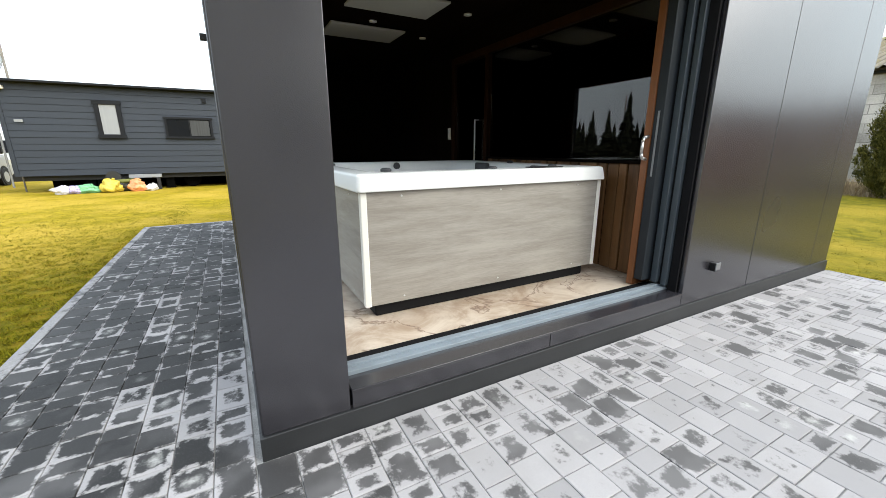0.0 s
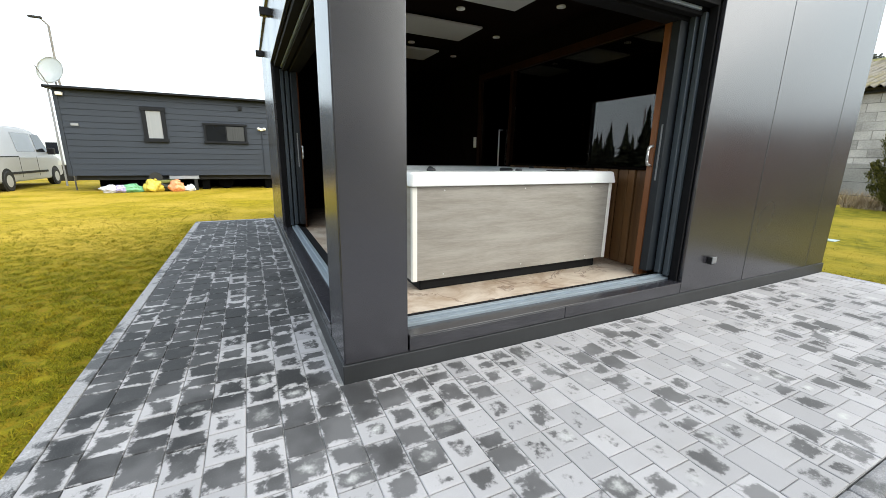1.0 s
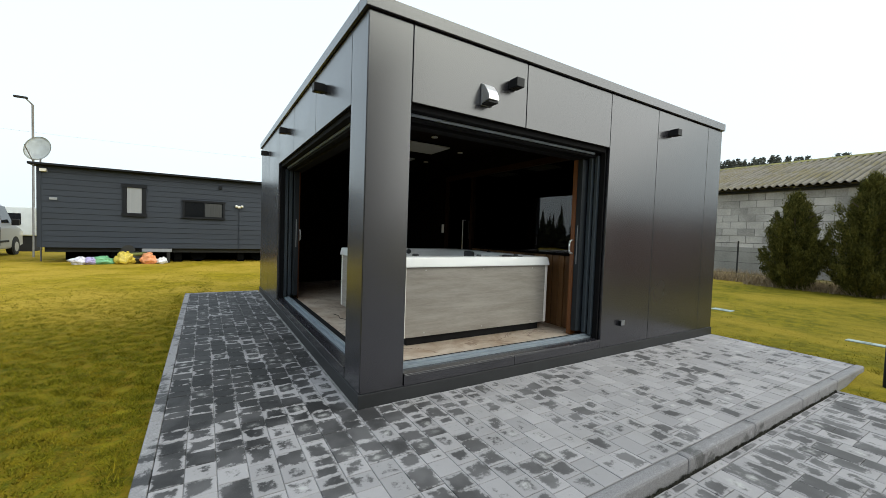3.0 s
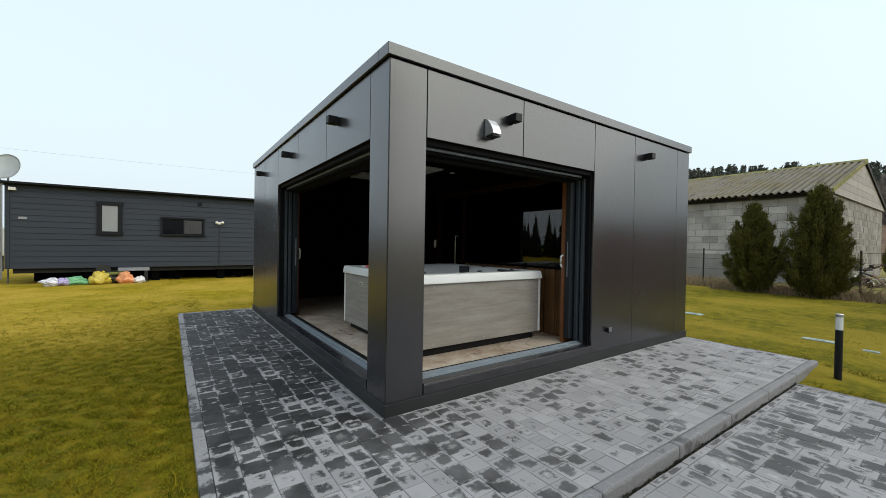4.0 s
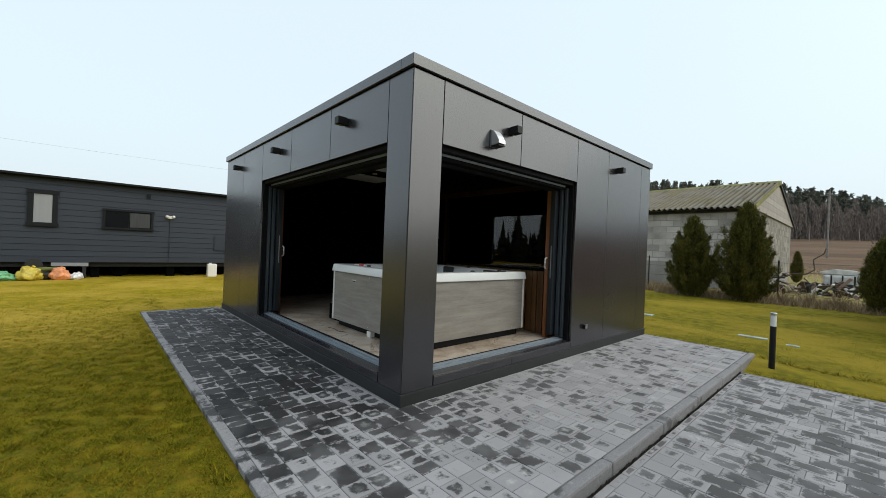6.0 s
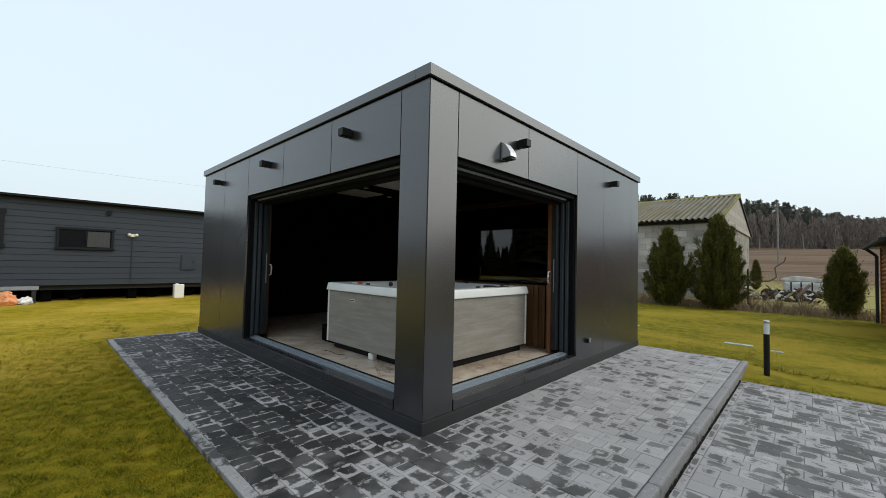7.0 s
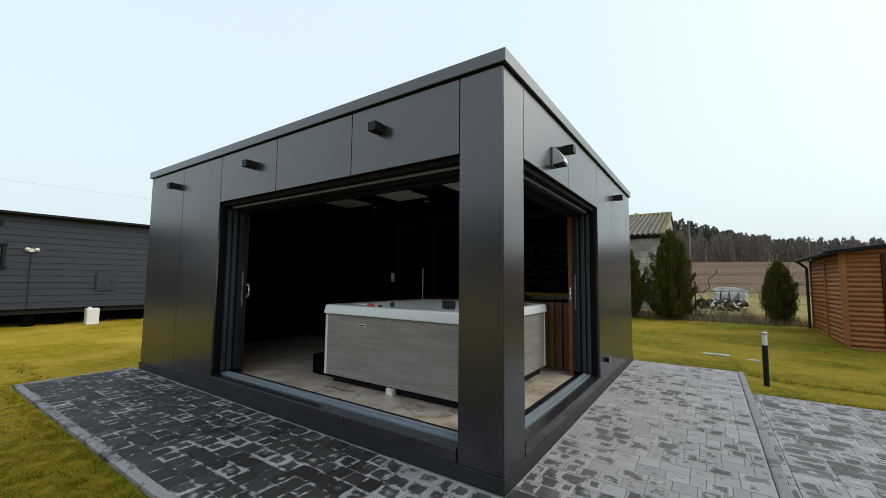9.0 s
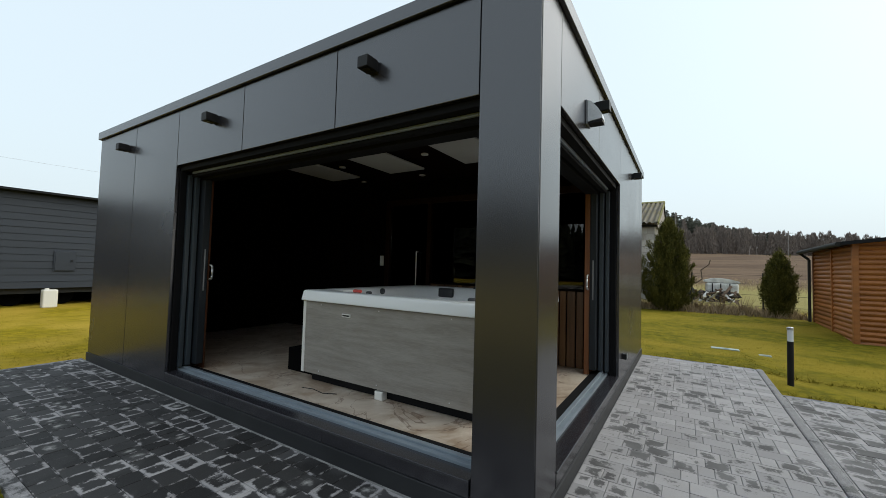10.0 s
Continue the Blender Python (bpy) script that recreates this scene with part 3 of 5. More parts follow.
roof = structure("roof", boxes((0.05, 5.40, 0.05, 6.12, 2.955, 3.03)), M_roofdark, "flat dark roof", "roof")
plinth = structure("trim_plinth", boxes((0.0, 5.45, 0.0, 0.044, -0.2, 0.103), (0.0, 0.044, 0.044, 6.20, -0.2, 0.103), bevel=0.003), M_plinth,
                   "dark grey plinth strip at the foot of the cladding", "plinth")
cap = structure("trim_roof_cap", boxes((-0.02, 5.46, -0.02, 0.16, 2.985, 3.085), (-0.02, 0.16, 0.161, 6.21, 2.985, 3.085),
                                       (5.30, 5.46, 0.161, 6.21, 2.985, 3.084), (0.161, 5.299, 6.05, 6.21, 2.985, 3.084), bevel=0.004), M_panel,
                "anthracite metal roof edge capping", "roof edge")

G = 0.004  # half the open joint between two panels


def panel(parent, r):
    return part("cladding_panel", boxes(r, bevel=0.003), M_panel, parent)


for a, b, lo in ((0.012, 0.380, 0.106), (0.380, 1.59, H_OPEN), (1.59, 2.865, H_OPEN), (2.865, 3.80, 0.106), (3.80, 5.04, 0.106), (5.04, 5.44, 0.106)):
    panel(wall_south, (a + G, b - G, 0.010, 0.042, lo, H_TOP))
for a, b, lo in ((0.012, 0.378, 0.106), (0.378, 1.57, H_OPEN), (1.57, 2.77, H_OPEN), (2.77, 3.98, H_OPEN), (3.98, 5.04, 0.106), (5.04, 6.18, 0.106)):
    panel(wall_west, (0.010, 0.042, a + G, b - G, lo, H_TOP))
# returns of the panels into the openings
panel(wall_south, (0.380, 0.384, 0.044, 0.30, 0.20, H_OPEN))
panel(wall_west, (0.044, 0.30, 0.380, 0.384, 0.20, H_OPEN))


def opening(name, end, flip, lining, label):
    """A wide sliding door, pushed open behind the wall: track, jambs, the stacked leaf with its wooden inside."""
    f = swap if flip else (lambda r: r)
    w = thing(name, (0, 0, 0.12), label, "sliding door", kind="structure")

    def p(nm, rows, m, parent=w, lab="", bevel=0.003):
        return part(nm, boxes(*[f(r) for r in rows], bevel=bevel), m, parent, lab)

    a = 0.385
    mid = 1.57
    for u, v in ((a, mid), (mid, mid + (end - mid) * (1.0 if not flip else 0.5)), (mid + (end - mid) * 0.5, end)):
        if not flip and v == end and u > mid:
            continue
        p("apron", [(u + 0.002, v - 0.002, 0.008, 0.044, 0.106, 0.192)], M_panel)
    p("sill", [(a, end, 0.002, 0.125, 0.1925, 0.206)], M_panel, lab="dark metal sill ledge")
    t = p("track", [(a, end, 0.125, 0.165, 0.19, 0.226), (a, end, 0.165, 0.200, 0.19, 0.241)], M_rail, lab="pale aluminium sliding track")
    p("gasket", [(a, end, 0.2005, 0.300, 0.19, 0.212)], M_gasket, t)
    p("head", [(a, end, 0.05, 0.12, H_OPEN - 0.05, H_OPEN - 0.002), (a, end, 0.14, 0.20, H_OPEN - 0.10, H_OPEN - 0.002),
               (a, end, 0.22, 0.35, H_OPEN - 0.12, H_OPEN - 0.002)], M_gasket)
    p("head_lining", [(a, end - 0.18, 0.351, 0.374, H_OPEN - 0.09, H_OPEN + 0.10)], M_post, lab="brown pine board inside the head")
    p("head_rail", [(a, end - 0.1, 0.12, 0.139, H_OPEN - 0.075, H_OPEN - 0.052)], M_rail)
    # Reveal face set black: the shadow on it is put into the material.
    j = p("jamb", [(end - 0.022, end - 0.002, 0.046, 0.110, 0.207, H_OPEN - 0.051)], M_gasket)
    p("jamb_profile", [(end - 0.055, end - 0.001, 0.112, 0.150, 0.24, H_OPEN - 0.08)], M_alu, j)
    p("jamb_profile", [(end - 0.045, end - 0.001, 0.1505, 0.168, 0.24, H_OPEN - 0.1)], M_gasket, j)
    p("jamb_profile", [(end - 0.085, end - 0.001, 0.1685, 0.212, 0.255, H_OPEN - 0.1)], M_alu, j)
    p("jamb_profile", [(end - 0.075, end - 0.001, 0.2125, 0.228, 0.255, H_OPEN - 0.1)], M_gasket, j)
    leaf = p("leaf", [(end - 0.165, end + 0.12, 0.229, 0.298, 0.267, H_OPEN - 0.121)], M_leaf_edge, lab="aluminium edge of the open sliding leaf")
    # West lining takes the darker pine copy to stand for its shade.
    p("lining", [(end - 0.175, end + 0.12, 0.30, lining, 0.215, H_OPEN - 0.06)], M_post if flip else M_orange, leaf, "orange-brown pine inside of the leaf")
    p("lock_strip", [(end - 0.169, end - 0.1645, 0.255, 0.270, 1.05, 1.50)], M_galv, leaf)
    q = end - 0.175
    hb = bmesh.new()
    pts = [(q, 0.315, 1.17), (q - 0.045, 0.315, 1.18), (q - 0.055, 0.315, 1.21), (q - 0.055, 0.315, 1.29), (q - 0.045, 0.315, 1.32), (q, 0.315, 1.33)]
    for c, d in zip(pts, pts[1:]):
        if flip:
            c, d = (c[1], c[0], c[2]), (d[1], d[0], d[2])
        tube(hb, c, d, 0.011, 0.011, 10)
    part("handle", hb, M_steel, leaf, "steel pull handle", smooth=True)
    return w


opening("window_1", 2.862, False, 0.352, "wide open sliding door with blue-grey aluminium frame, south side")
opening("window_2", 3.976, True, 0.316, "wide open sliding door with blue-grey aluminium frame, west side")

# ---- inside: sauna partition with tinted glass over wooden boards ----
X = 2.90
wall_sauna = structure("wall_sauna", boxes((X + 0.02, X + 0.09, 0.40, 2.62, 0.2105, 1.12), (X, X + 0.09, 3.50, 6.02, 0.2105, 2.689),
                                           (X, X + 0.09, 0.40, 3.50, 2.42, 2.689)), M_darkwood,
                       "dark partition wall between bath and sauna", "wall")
yy = 0.40
widths = (0.095, 0.11, 0.085, 0.12, 0.10, 0.13, 0.09)
i = 0
while yy < 2.60:
    wdt = min(widths[i % 7], 2.62 - yy)
    part("plank", boxes((X - 0.006 * (i % 3), X + 0.019, yy + 0.007, yy + wdt - 0.007, 0.212, 1.125), bevel=0.006), M_wood, wall_sauna)
    yy += wdt
    i += 1
part("ledge", boxes((X - 0.03, X + 0.10, 0.40, 2.62, 1.126, 1.15), bevel=0.004), M_darkwood, wall_sauna)
part("glazing", boxes((X + 0.03, X + 0.038, 0.42, 2.61, 1.151, 2.335)), M_glass, wall_sauna, "large dark tinted glass pane")
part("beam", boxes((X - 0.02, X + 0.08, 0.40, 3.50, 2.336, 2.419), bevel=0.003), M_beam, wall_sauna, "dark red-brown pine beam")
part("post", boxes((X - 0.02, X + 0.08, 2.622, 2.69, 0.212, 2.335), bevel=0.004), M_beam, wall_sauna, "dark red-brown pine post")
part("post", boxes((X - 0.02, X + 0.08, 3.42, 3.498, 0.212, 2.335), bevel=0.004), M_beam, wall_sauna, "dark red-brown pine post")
yy = 3.50
while yy < 6.0:
    wdt = min(0.12, 6.02 - yy)
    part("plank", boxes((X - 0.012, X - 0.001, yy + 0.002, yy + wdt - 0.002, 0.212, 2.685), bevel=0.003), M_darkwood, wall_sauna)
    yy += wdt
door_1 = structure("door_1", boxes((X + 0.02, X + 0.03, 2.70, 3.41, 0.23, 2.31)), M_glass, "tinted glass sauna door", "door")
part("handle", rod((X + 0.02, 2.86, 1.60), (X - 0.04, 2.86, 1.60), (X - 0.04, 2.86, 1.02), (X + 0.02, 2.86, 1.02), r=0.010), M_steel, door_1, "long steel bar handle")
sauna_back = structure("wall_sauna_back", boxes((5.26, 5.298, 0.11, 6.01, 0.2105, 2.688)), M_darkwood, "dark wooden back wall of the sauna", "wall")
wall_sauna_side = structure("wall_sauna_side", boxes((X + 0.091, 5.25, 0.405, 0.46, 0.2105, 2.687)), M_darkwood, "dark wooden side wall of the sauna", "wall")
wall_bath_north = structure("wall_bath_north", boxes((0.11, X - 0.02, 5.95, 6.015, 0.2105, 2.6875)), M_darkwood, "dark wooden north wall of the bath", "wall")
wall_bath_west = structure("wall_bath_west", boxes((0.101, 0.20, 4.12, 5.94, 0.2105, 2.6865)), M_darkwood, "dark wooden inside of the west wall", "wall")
bench = thing("sauna_bench", (4.7, 3.2, 0.21), "dark wooden bench behind tinted glass", "bench")
for k in range(5):
    part("slat", boxes((4.3 + 0.18 * k, 4.46 + 0.18 * k, 0.6, 5.6, 0.62, 0.66), bevel=0.005), M_darkwood, bench)
for yb in (0.7, 3.0, 5.5):
    part("leg", boxes((4.35, 5.15, yb, yb + 0.06, 0.2105, 0.619)), M_darkwood, bench)
switch = thing("light_switch", (X - 0.012, 3.56, 1.46), "small white light switch on the dark wall", "switch")
part("plate", boxes((X - 0.024, X - 0.0125, 3.525, 3.60, 1.37, 1.53), bevel=0.004), M_white, switch)
part("rocker", boxes((X - 0.030, X - 0.0245, 3.54, 3.585, 1.39, 1.44), bevel=0.002), M_white, switch)
part("rocker", boxes((X - 0.030, X - 0.0245, 3.54, 3.585, 1.46, 1.51), bevel=0.002), M_white, switch)

for y0, y1 in ((1.12, 1.66), (2.27, 2.84), (3.42, 3.98)):
    c = thing("ceiling_heater", (1.71, (y0 + y1) / 2, 2.69), "flat white infrared heating panel under the dark ceiling", "heating panel", "ceiling heating panels")
    part("panel", boxes((1.25, 2.17, y0, y1, 2.645, 2.667), bevel=0.004), M_heater, c)
    part("bracket", boxes((1.40, 2.02, (y0 + y1) / 2 - 0.05, (y0 + y1) / 2 + 0.05, 2.6675, 2.69)), M_gasket, c)
for lx, ly in ((1.71, 1.95), (1.71, 3.30), (2.56, 1.43), (2.56, 2.58), (2.53, 3.68)):
    c = thing("downlight", (lx, ly, 2.69), "small round white recessed downlight, switched off", "downlight", "ceiling downlights")
    part("ring", lathe([(0.045, -0.012), (0.043, 0.0)], (lx, ly, 2.689)), M_white, c)
    part("lens", lathe([(0.028, -0.016), (0.030, -0.0125)], (lx, ly, 2.689)), M_lens, c)

# ---- hot tub ----
TX0, TX1, TY0, TY1, TZ = 0.655, 2.655, 0.645, 2.655, 0.21
tub = thing("hot_tub", ((TX0 + TX1) / 2, (TY0 + TY1) / 2, TZ), "square hot tub, white acrylic shell, grey wood-look cabinet, uncovered", "hot tub")
part("base", boxes((TX0 + 0.08, TX1 - 0.09, TY0 + 0.05, TY1 - 0.08, TZ, TZ + 0.095), bevel=0.012), M_tubbase, tub, "black plastic base tray")


def tub_shell():
    """A rounded rim with a raised lip, dropping in steps to seats and a footwell."""
    bm = bmesh.new()
    cx, cy = (TX0 + TX1) / 2, (TY0 + TY1) / 2
    rows = [(1.000, 0.02, 1.006), (1.016, 0.03, 1.007), (1.018, 0.03, 1.011), (1.018, 0.03, 1.02), (1.008, 0.035, 1.09), (1.006, 0.035, 1.100), (1.001, 0.04, 1.106), (0.993, 0.04, 1.109),
            (0.90, 0.12, 1.112), (0.84, 0.2, 1.106), (0.815, 0.24, 1.085), (0.79, 0.30, 1.00), (0.74, 0.38, 0.80), (0.66, 0.42, 0.74),
            (0.45, 0.45, 0.73), (0.40, 0.45, 0.50), (0.34, 0.45, 0.40), (0.05, 0.45, 0.39)]
    rings = []
    for k, rad, z in rows:
        ring = []
        hx, hy = (TX1 - TX0) / 2 * k, (TY1 - TY0) / 2 * k
        r = min(rad, hx, hy)
        for q, (sx, sy) in enumerate(((1, 1), (-1, 1), (-1, -1), (1, -1))):
            for s in range(8):
                a = math.pi / 2 * (q + s / 7)
                ring.append(bm.verts.new((cx + sx * (hx - r) + r * math.cos(a), cy + sy * (hy - r) + r * math.sin(a), z)))
        rings.append(ring)
    for a, b in zip(rings, rings[1:]):
        for i in range(len(a)):
            j = (i + 1) % len(a)
            bm.faces.new((a[i], a[j], b[j], b[i]))
    bm.faces.new(rings[-1])
    bmesh.ops.recalc_face_normals(bm, faces=bm.faces)
    return bm


shell = part("shell", tub_shell(), M_acryl, tub, "glossy white acrylic rim and basin", smooth=True)
for r in ((TX0 + 0.03, TX1 - 0.03, TY0 + 0.010, TY0 + 0.028, 0.30, 1.004), (TX0 + 0.03, TX1 - 0.03, TY1 - 0.028, TY1 - 0.010, 0.30, 1.004),
          (TX0 + 0.010, TX0 + 0.028, TY0 + 0.03, TY1 - 0.03, 0.30, 1.004), (TX1 - 0.028, TX1 - 0.010, TY0 + 0.03, TY1 - 0.03, 0.30, 1.004)):
    side = part("cabinet_panel", boxes(r, bevel=0.002), M_skirt, tub, "grey driftwood-look cabinet panel")
    # three screws along the top and the bottom edge
    for u in (0.12, 0.5, 0.88):
        for z in (0.335, 0.975):
            if r[3] < TY0 + 0.1:
                c, d = (r[0] + u * (r[1] - r[0]), r[2] - 0.003, z), (r[0] + u * (r[1] - r[0]), r[2] + 0.002, z)
            elif r[1] < TX0 + 0.1:
                c, d = (r[0] - 0.003, r[2] + u * (r[3] - r[2]), z), (r[0] + 0.002, r[2] + u * (r[3] - r[2]), z)
            else:
                continue
            part("screw", rod(c, d, r=0.006, sides=8), M_steel, side)
for sx in (0, 1):
    for sy in (0, 1):
        x0 = TX0 + 0.005 if sx == 0 else TX1 - 0.045
        y0 = TY0 + 0.005 if sy == 0 else TY1 - 0.045
        part("corner_strip", boxes((x0, x0 + 0.04, y0, y0 + 0.04, 0.297, 1.004), bevel=0.006), M_white, tub, "white corner strip")
for hx, hy, tw in ((2.30, 2.05, 0), (2.30, 1.15, 0)):
    if tw == 0:
        s = 1 if hx > 1.6 else -1
        row = (hx + s * 0.11, hx + s * 0.165, hy - 0.11, hy + 0.11, 0.98, 1.10)
        row = (min(row[0], row[1]), max(row[0], row[1]), *row[2:])
    else:
        row = (hx - 0.11, hx + 0.11, hy + 0.10, hy + 0.155, 0.98, 1.10)
    part("headrest", boxes(row, bevel=0.018), M_pillow, shell, "dark grey foam headrest", smooth=True)
for jx, jy, jr in ((0.90, 0.86, 0.035), (1.65, 0.75, 0.03), (2.25, 0.80, 0.03), (2.50, 1.65, 0.03), (0.80, 1.9, 0.028)):
    part("valve", lathe([(jr, 0.0), (jr, 0.014), (jr * 0.7, 0.022)], (jx, jy, 1.108)), M_pillow, shell, "dark round valve knob", smooth=True)
part("knob", lathe([(0.034, -0.02), (0.036, 0.0), (0.026, 0.012)], (1.60, 2.43, 1.07), "Y"), M_pillow, shell, "dark round jet cap", smooth=True)
part("control_panel", boxes((1.95, 2.25, 0.68, 0.76, 1.109, 1.118), bevel=0.003), M_black, shell, "small dark control panel")
part("logo_plate", boxes((TX0 + 0.004, TX0 + 0.0105, 1.99, 2.10, 0.885, 0.915), bevel=0.002), M_white, tub, "small pale maker's plate")
part("logo_bar", boxes((TX0 + 0.002, TX0 + 0.0045, 2.00, 2.09, 0.893, 0.907)), M_black, tub)
jb = thing("junction_box", (0.70, 1.62, TZ), "small white electrical box on the floor under the tub", "electrical box")
part("body", boxes((0.665, 0.73, 1.58, 1.67, TZ + 0.001, TZ + 0.075), bevel=0.004), M_white, jb)
part("lid", boxes((0.660, 0.6645, 1.588, 1.662, TZ + 0.008, TZ + 0.068), bevel=0.002), M_white, jb)
tool = thing("screwdriver", (0.72, 2.05, 1.113), "red and white screwdriver lying on the tub rim", "screwdriver")
part("grip", lathe([(0.010, -0.05), (0.016, -0.04), (0.014, 0.0), (0.017, 0.04), (0.010, 0.05)], (0.73, 1.98, 1.130), "Y", 12), M_red, tool, "red plastic grip", smooth=True)
part("shaft", rod((0.73, 2.03, 1.130), (0.73, 2.16, 1.122), r=0.007), M_white, tool)
cable = thing("cable", (0.9, 2.6, TZ), "thin dark cable lying on the tiled floor", "cable")
ct = [(0.56, 2.02), (0.50, 2.14), (0.53, 2.30), (0.50, 2.42)]
part("lead", rod(*[(a, b, TZ + 0.006) for a, b in ct], r=0.0035, sides=6), M_black, cable)
steps = thing("bath_steps", (0.85, 2.86, TZ), "black plastic steps standing beside the tub", "steps")
for sx in (0.83, 1.37):
    part("side_panel", boxes((sx, sx + 0.03, 2.662, 2.87, TZ + 0.001, 0.66),
                             (sx, sx + 0.03, 2.8705, 3.08, TZ + 0.001, 0.45), bevel=0.006), M_matt, steps)
part("front_panel", boxes((0.861, 1.369, 2.664, 2.676, TZ + 0.001, 0.628), bevel=0.004), M_matt, steps)
part("riser", boxes((0.861, 1.369, 3.066, 3.078, TZ + 0.001, 0.418), bevel=0.004), M_matt, steps)
part("tread", boxes((0.861, 1.369, 2.662, 2.87, 0.63, 0.66), bevel=0.006), M_matt, steps)
part("tread", boxes((0.861, 1.369, 2.871, 3.08, 0.42, 0.45), bevel=0.006), M_matt, steps)

# ---- fixtures on the outside walls ----
def wall_lamp(x, y, z, west):
    lamp = thing("wall_lamp", (x, y, z), "square black up-and-down wall lamp on the cladding", "wall lamp", "outside wall lamps")
    if west:
        part("back_plate", boxes((-0.002, 0.0095, y - 0.04, y + 0.04, z - 0.035, z + 0.035)), M_black, lamp)
        part("housing", boxes((-0.108, -0.0025, y - 0.045, y + 0.045, z - 0.040, z + 0.040), bevel=0.004), M_black, lamp)
        part("lens", boxes((-0.09, -0.03, y - 0.03, y + 0.03, z - 0.043, z - 0.0405)), M_pane, lamp)
    else:
        part("back_plate", boxes((x - 0.04, x + 0.04, -0.002, 0.0095, z - 0.035, z + 0.035)), M_black, lamp)
        part("housing", boxes((x - 0.045, x + 0.045, -0.108, -0.0025, z - 0.040, z + 0.040), bevel=0.004), M_black, lamp)
        part("lens", boxes((x - 0.03, x + 0.03, -0.09, -0.03, z - 0.043, z - 0.0405)), M_pane, lamp)


for ly in (1.20, 3.23, 5.26):
    wall_lamp(0.0, ly, 2.74, True)
for lx in (1.40, 4.08):
    wall_lamp(lx, 0.0, 2.73, False)

vent = thing("vent_hood", (1.12, 0.008, 2.58), "grey metal extractor hood with rounded top on the cladding", "vent")
part("plate", boxes((1.045, 1.165, -0.004, 0.0095, 2.485, 2.672), bevel=0.003), M_galv, vent)
part("hood", prism([(-0.005, 2.668), (-0.030, 2.655), (-0.075, 2.600), (-0.104, 2.550), (-0.108, 2.515), (-0.005, 2.501)], "X", 1.05, 1.16, 0.002), M_hood, vent, "bright zinc hood")
part("flap", boxes((1.05, 1.15, -0.1085, -0.006, 2.488, 2.5)), M_black, vent)

sock = thing("socket_outlet", (3.21, 0.008, 0.37), "small grey outdoor socket on the cladding", "socket")
part("box", boxes((3.18, 3.24, -0.030, 0.0095, 0.335, 0.40), bevel=0.006), M_black, sock)
part("cover", boxes((3.178, 3.242, -0.038, -0.0305, 0.345, 0.403), bevel=0.003), M_galv, sock)

bol = thing("bollard_light", (5.07, -1.83, -0.115), "black garden bollard light with white lens, in the lawn", "bollard light")
part("post", lathe([(0.036, -0.14), (0.036, 0.50)], (5.07, -1.83, 0.0)), M_black, bol, smooth=False)
part("lens", lathe([(0.034, 0.501), (0.034, 0.655)], (5.07, -1.83, 0.0)), M_lens, bol, "white acrylic lens")
part("cap", lathe([(0.038, 0.656), (0.038, 0.685), (0.030, 0.692)], (5.07, -1.83, 0.0)), M_steel, bol, "steel cap")
part("foot", lathe([(0.06, -0.13), (0.06, -0.105)], (5.07, -1.83, 0.0)), M_black, bol)

# ---- mobile home ----
MY, MX0, MX1, MZ0, MZ1 = 15.4, -5.72, 6.3, 0.42, 3.16
home = thing("mobile_home", (0.3, 17.2, -0.115), "long mobile home with dark grey-blue horizontal siding on wheels", "mobile home")
hw = part("wall", boxes((MX0, MX1, MY + 0.03, MY + 3.8, MZ0, MZ1)), M_siding, home)
nb = 14
for k in range(nb):
    z0, z1 = MZ0 + (MZ1 - MZ0) * k / nb, MZ0 + (MZ1 - MZ0) * (k + 1) / nb
    part("board", prism([(MY - 0.004, z0 + 0.003), (MY + 0.010, z1 - 0.005), (MY + 0.0295, z1 - 0.002), (MY + 0.0295, z0 + 0.004)], "X", MX0, MX1), M_siding, hw)
    part("board", prism([(MX0 - 0.032, z0 + 0.003), (MX0 - 0.020, z1 - 0.005), (MX0 - 0.0005, z1 - 0.002), (MX0 - 0.0005, z0 + 0.004)], "Y", MY + 0.031, MY + 3.8), M_siding, hw)
part("corner_trim", boxes((MX0 - 0.05, MX0 + 0.06, MY - 0.02, MY + 0.0299, MZ0 + 0.002, MZ1 - 0.002), bevel=0.004), M_siding, home)
part("roof", boxes((MX0 - 0.22, MX1 + 0.2, MY - 0.20, MY + 4.0, MZ1 + 0.001, MZ1 + 0.085), bevel=0.01), M_roofdark, home, "thin dark roof with overhanging edge")
part("gutter", boxes((MX0 - 0.2, MX1, MY - 0.255, MY - 0.202, MZ1 + 0.012, MZ1 + 0.072), bevel=0.008), M_roofdark, home)
part("chassis", boxes((MX0 + 0.1, MX1 - 0.1, MY + 0.15, MY + 0.30, 0.26, MZ0 - 0.001), (MX0 + 0.1, MX1 - 0.1, MY + 2.5, MY + 2.7, 0.26, MZ0 - 0.002)), M_under, home)
# Wheels, rims and support blocks are near-black: underfloor shade put into their colour.
for wx in (1.0, 2.1, 3.2, -1.2):
    wl = part("wheel", lathe([(0.14, -0.08), (0.26, -0.08), (0.28, -0.05), (0.28, 0.05), (0.26, 0.08), (0.14, 0.08)], (wx, MY + 0.6, 0.165), "Y"), M_matt, home)
    part("rim", lathe([(0.14, -0.085), (0.13, -0.081)], (wx, MY + 0.6, 0.165), "Y"), M_matt, wl)
for wx in (-4.2, -3.9, -2.0, 0.2, 4.5):
    part("support_block", boxes((wx, wx + 0.25, MY + 0.25, MY + 0.6, -0.13, 0.2595), bevel=0.01), M_matt, home)
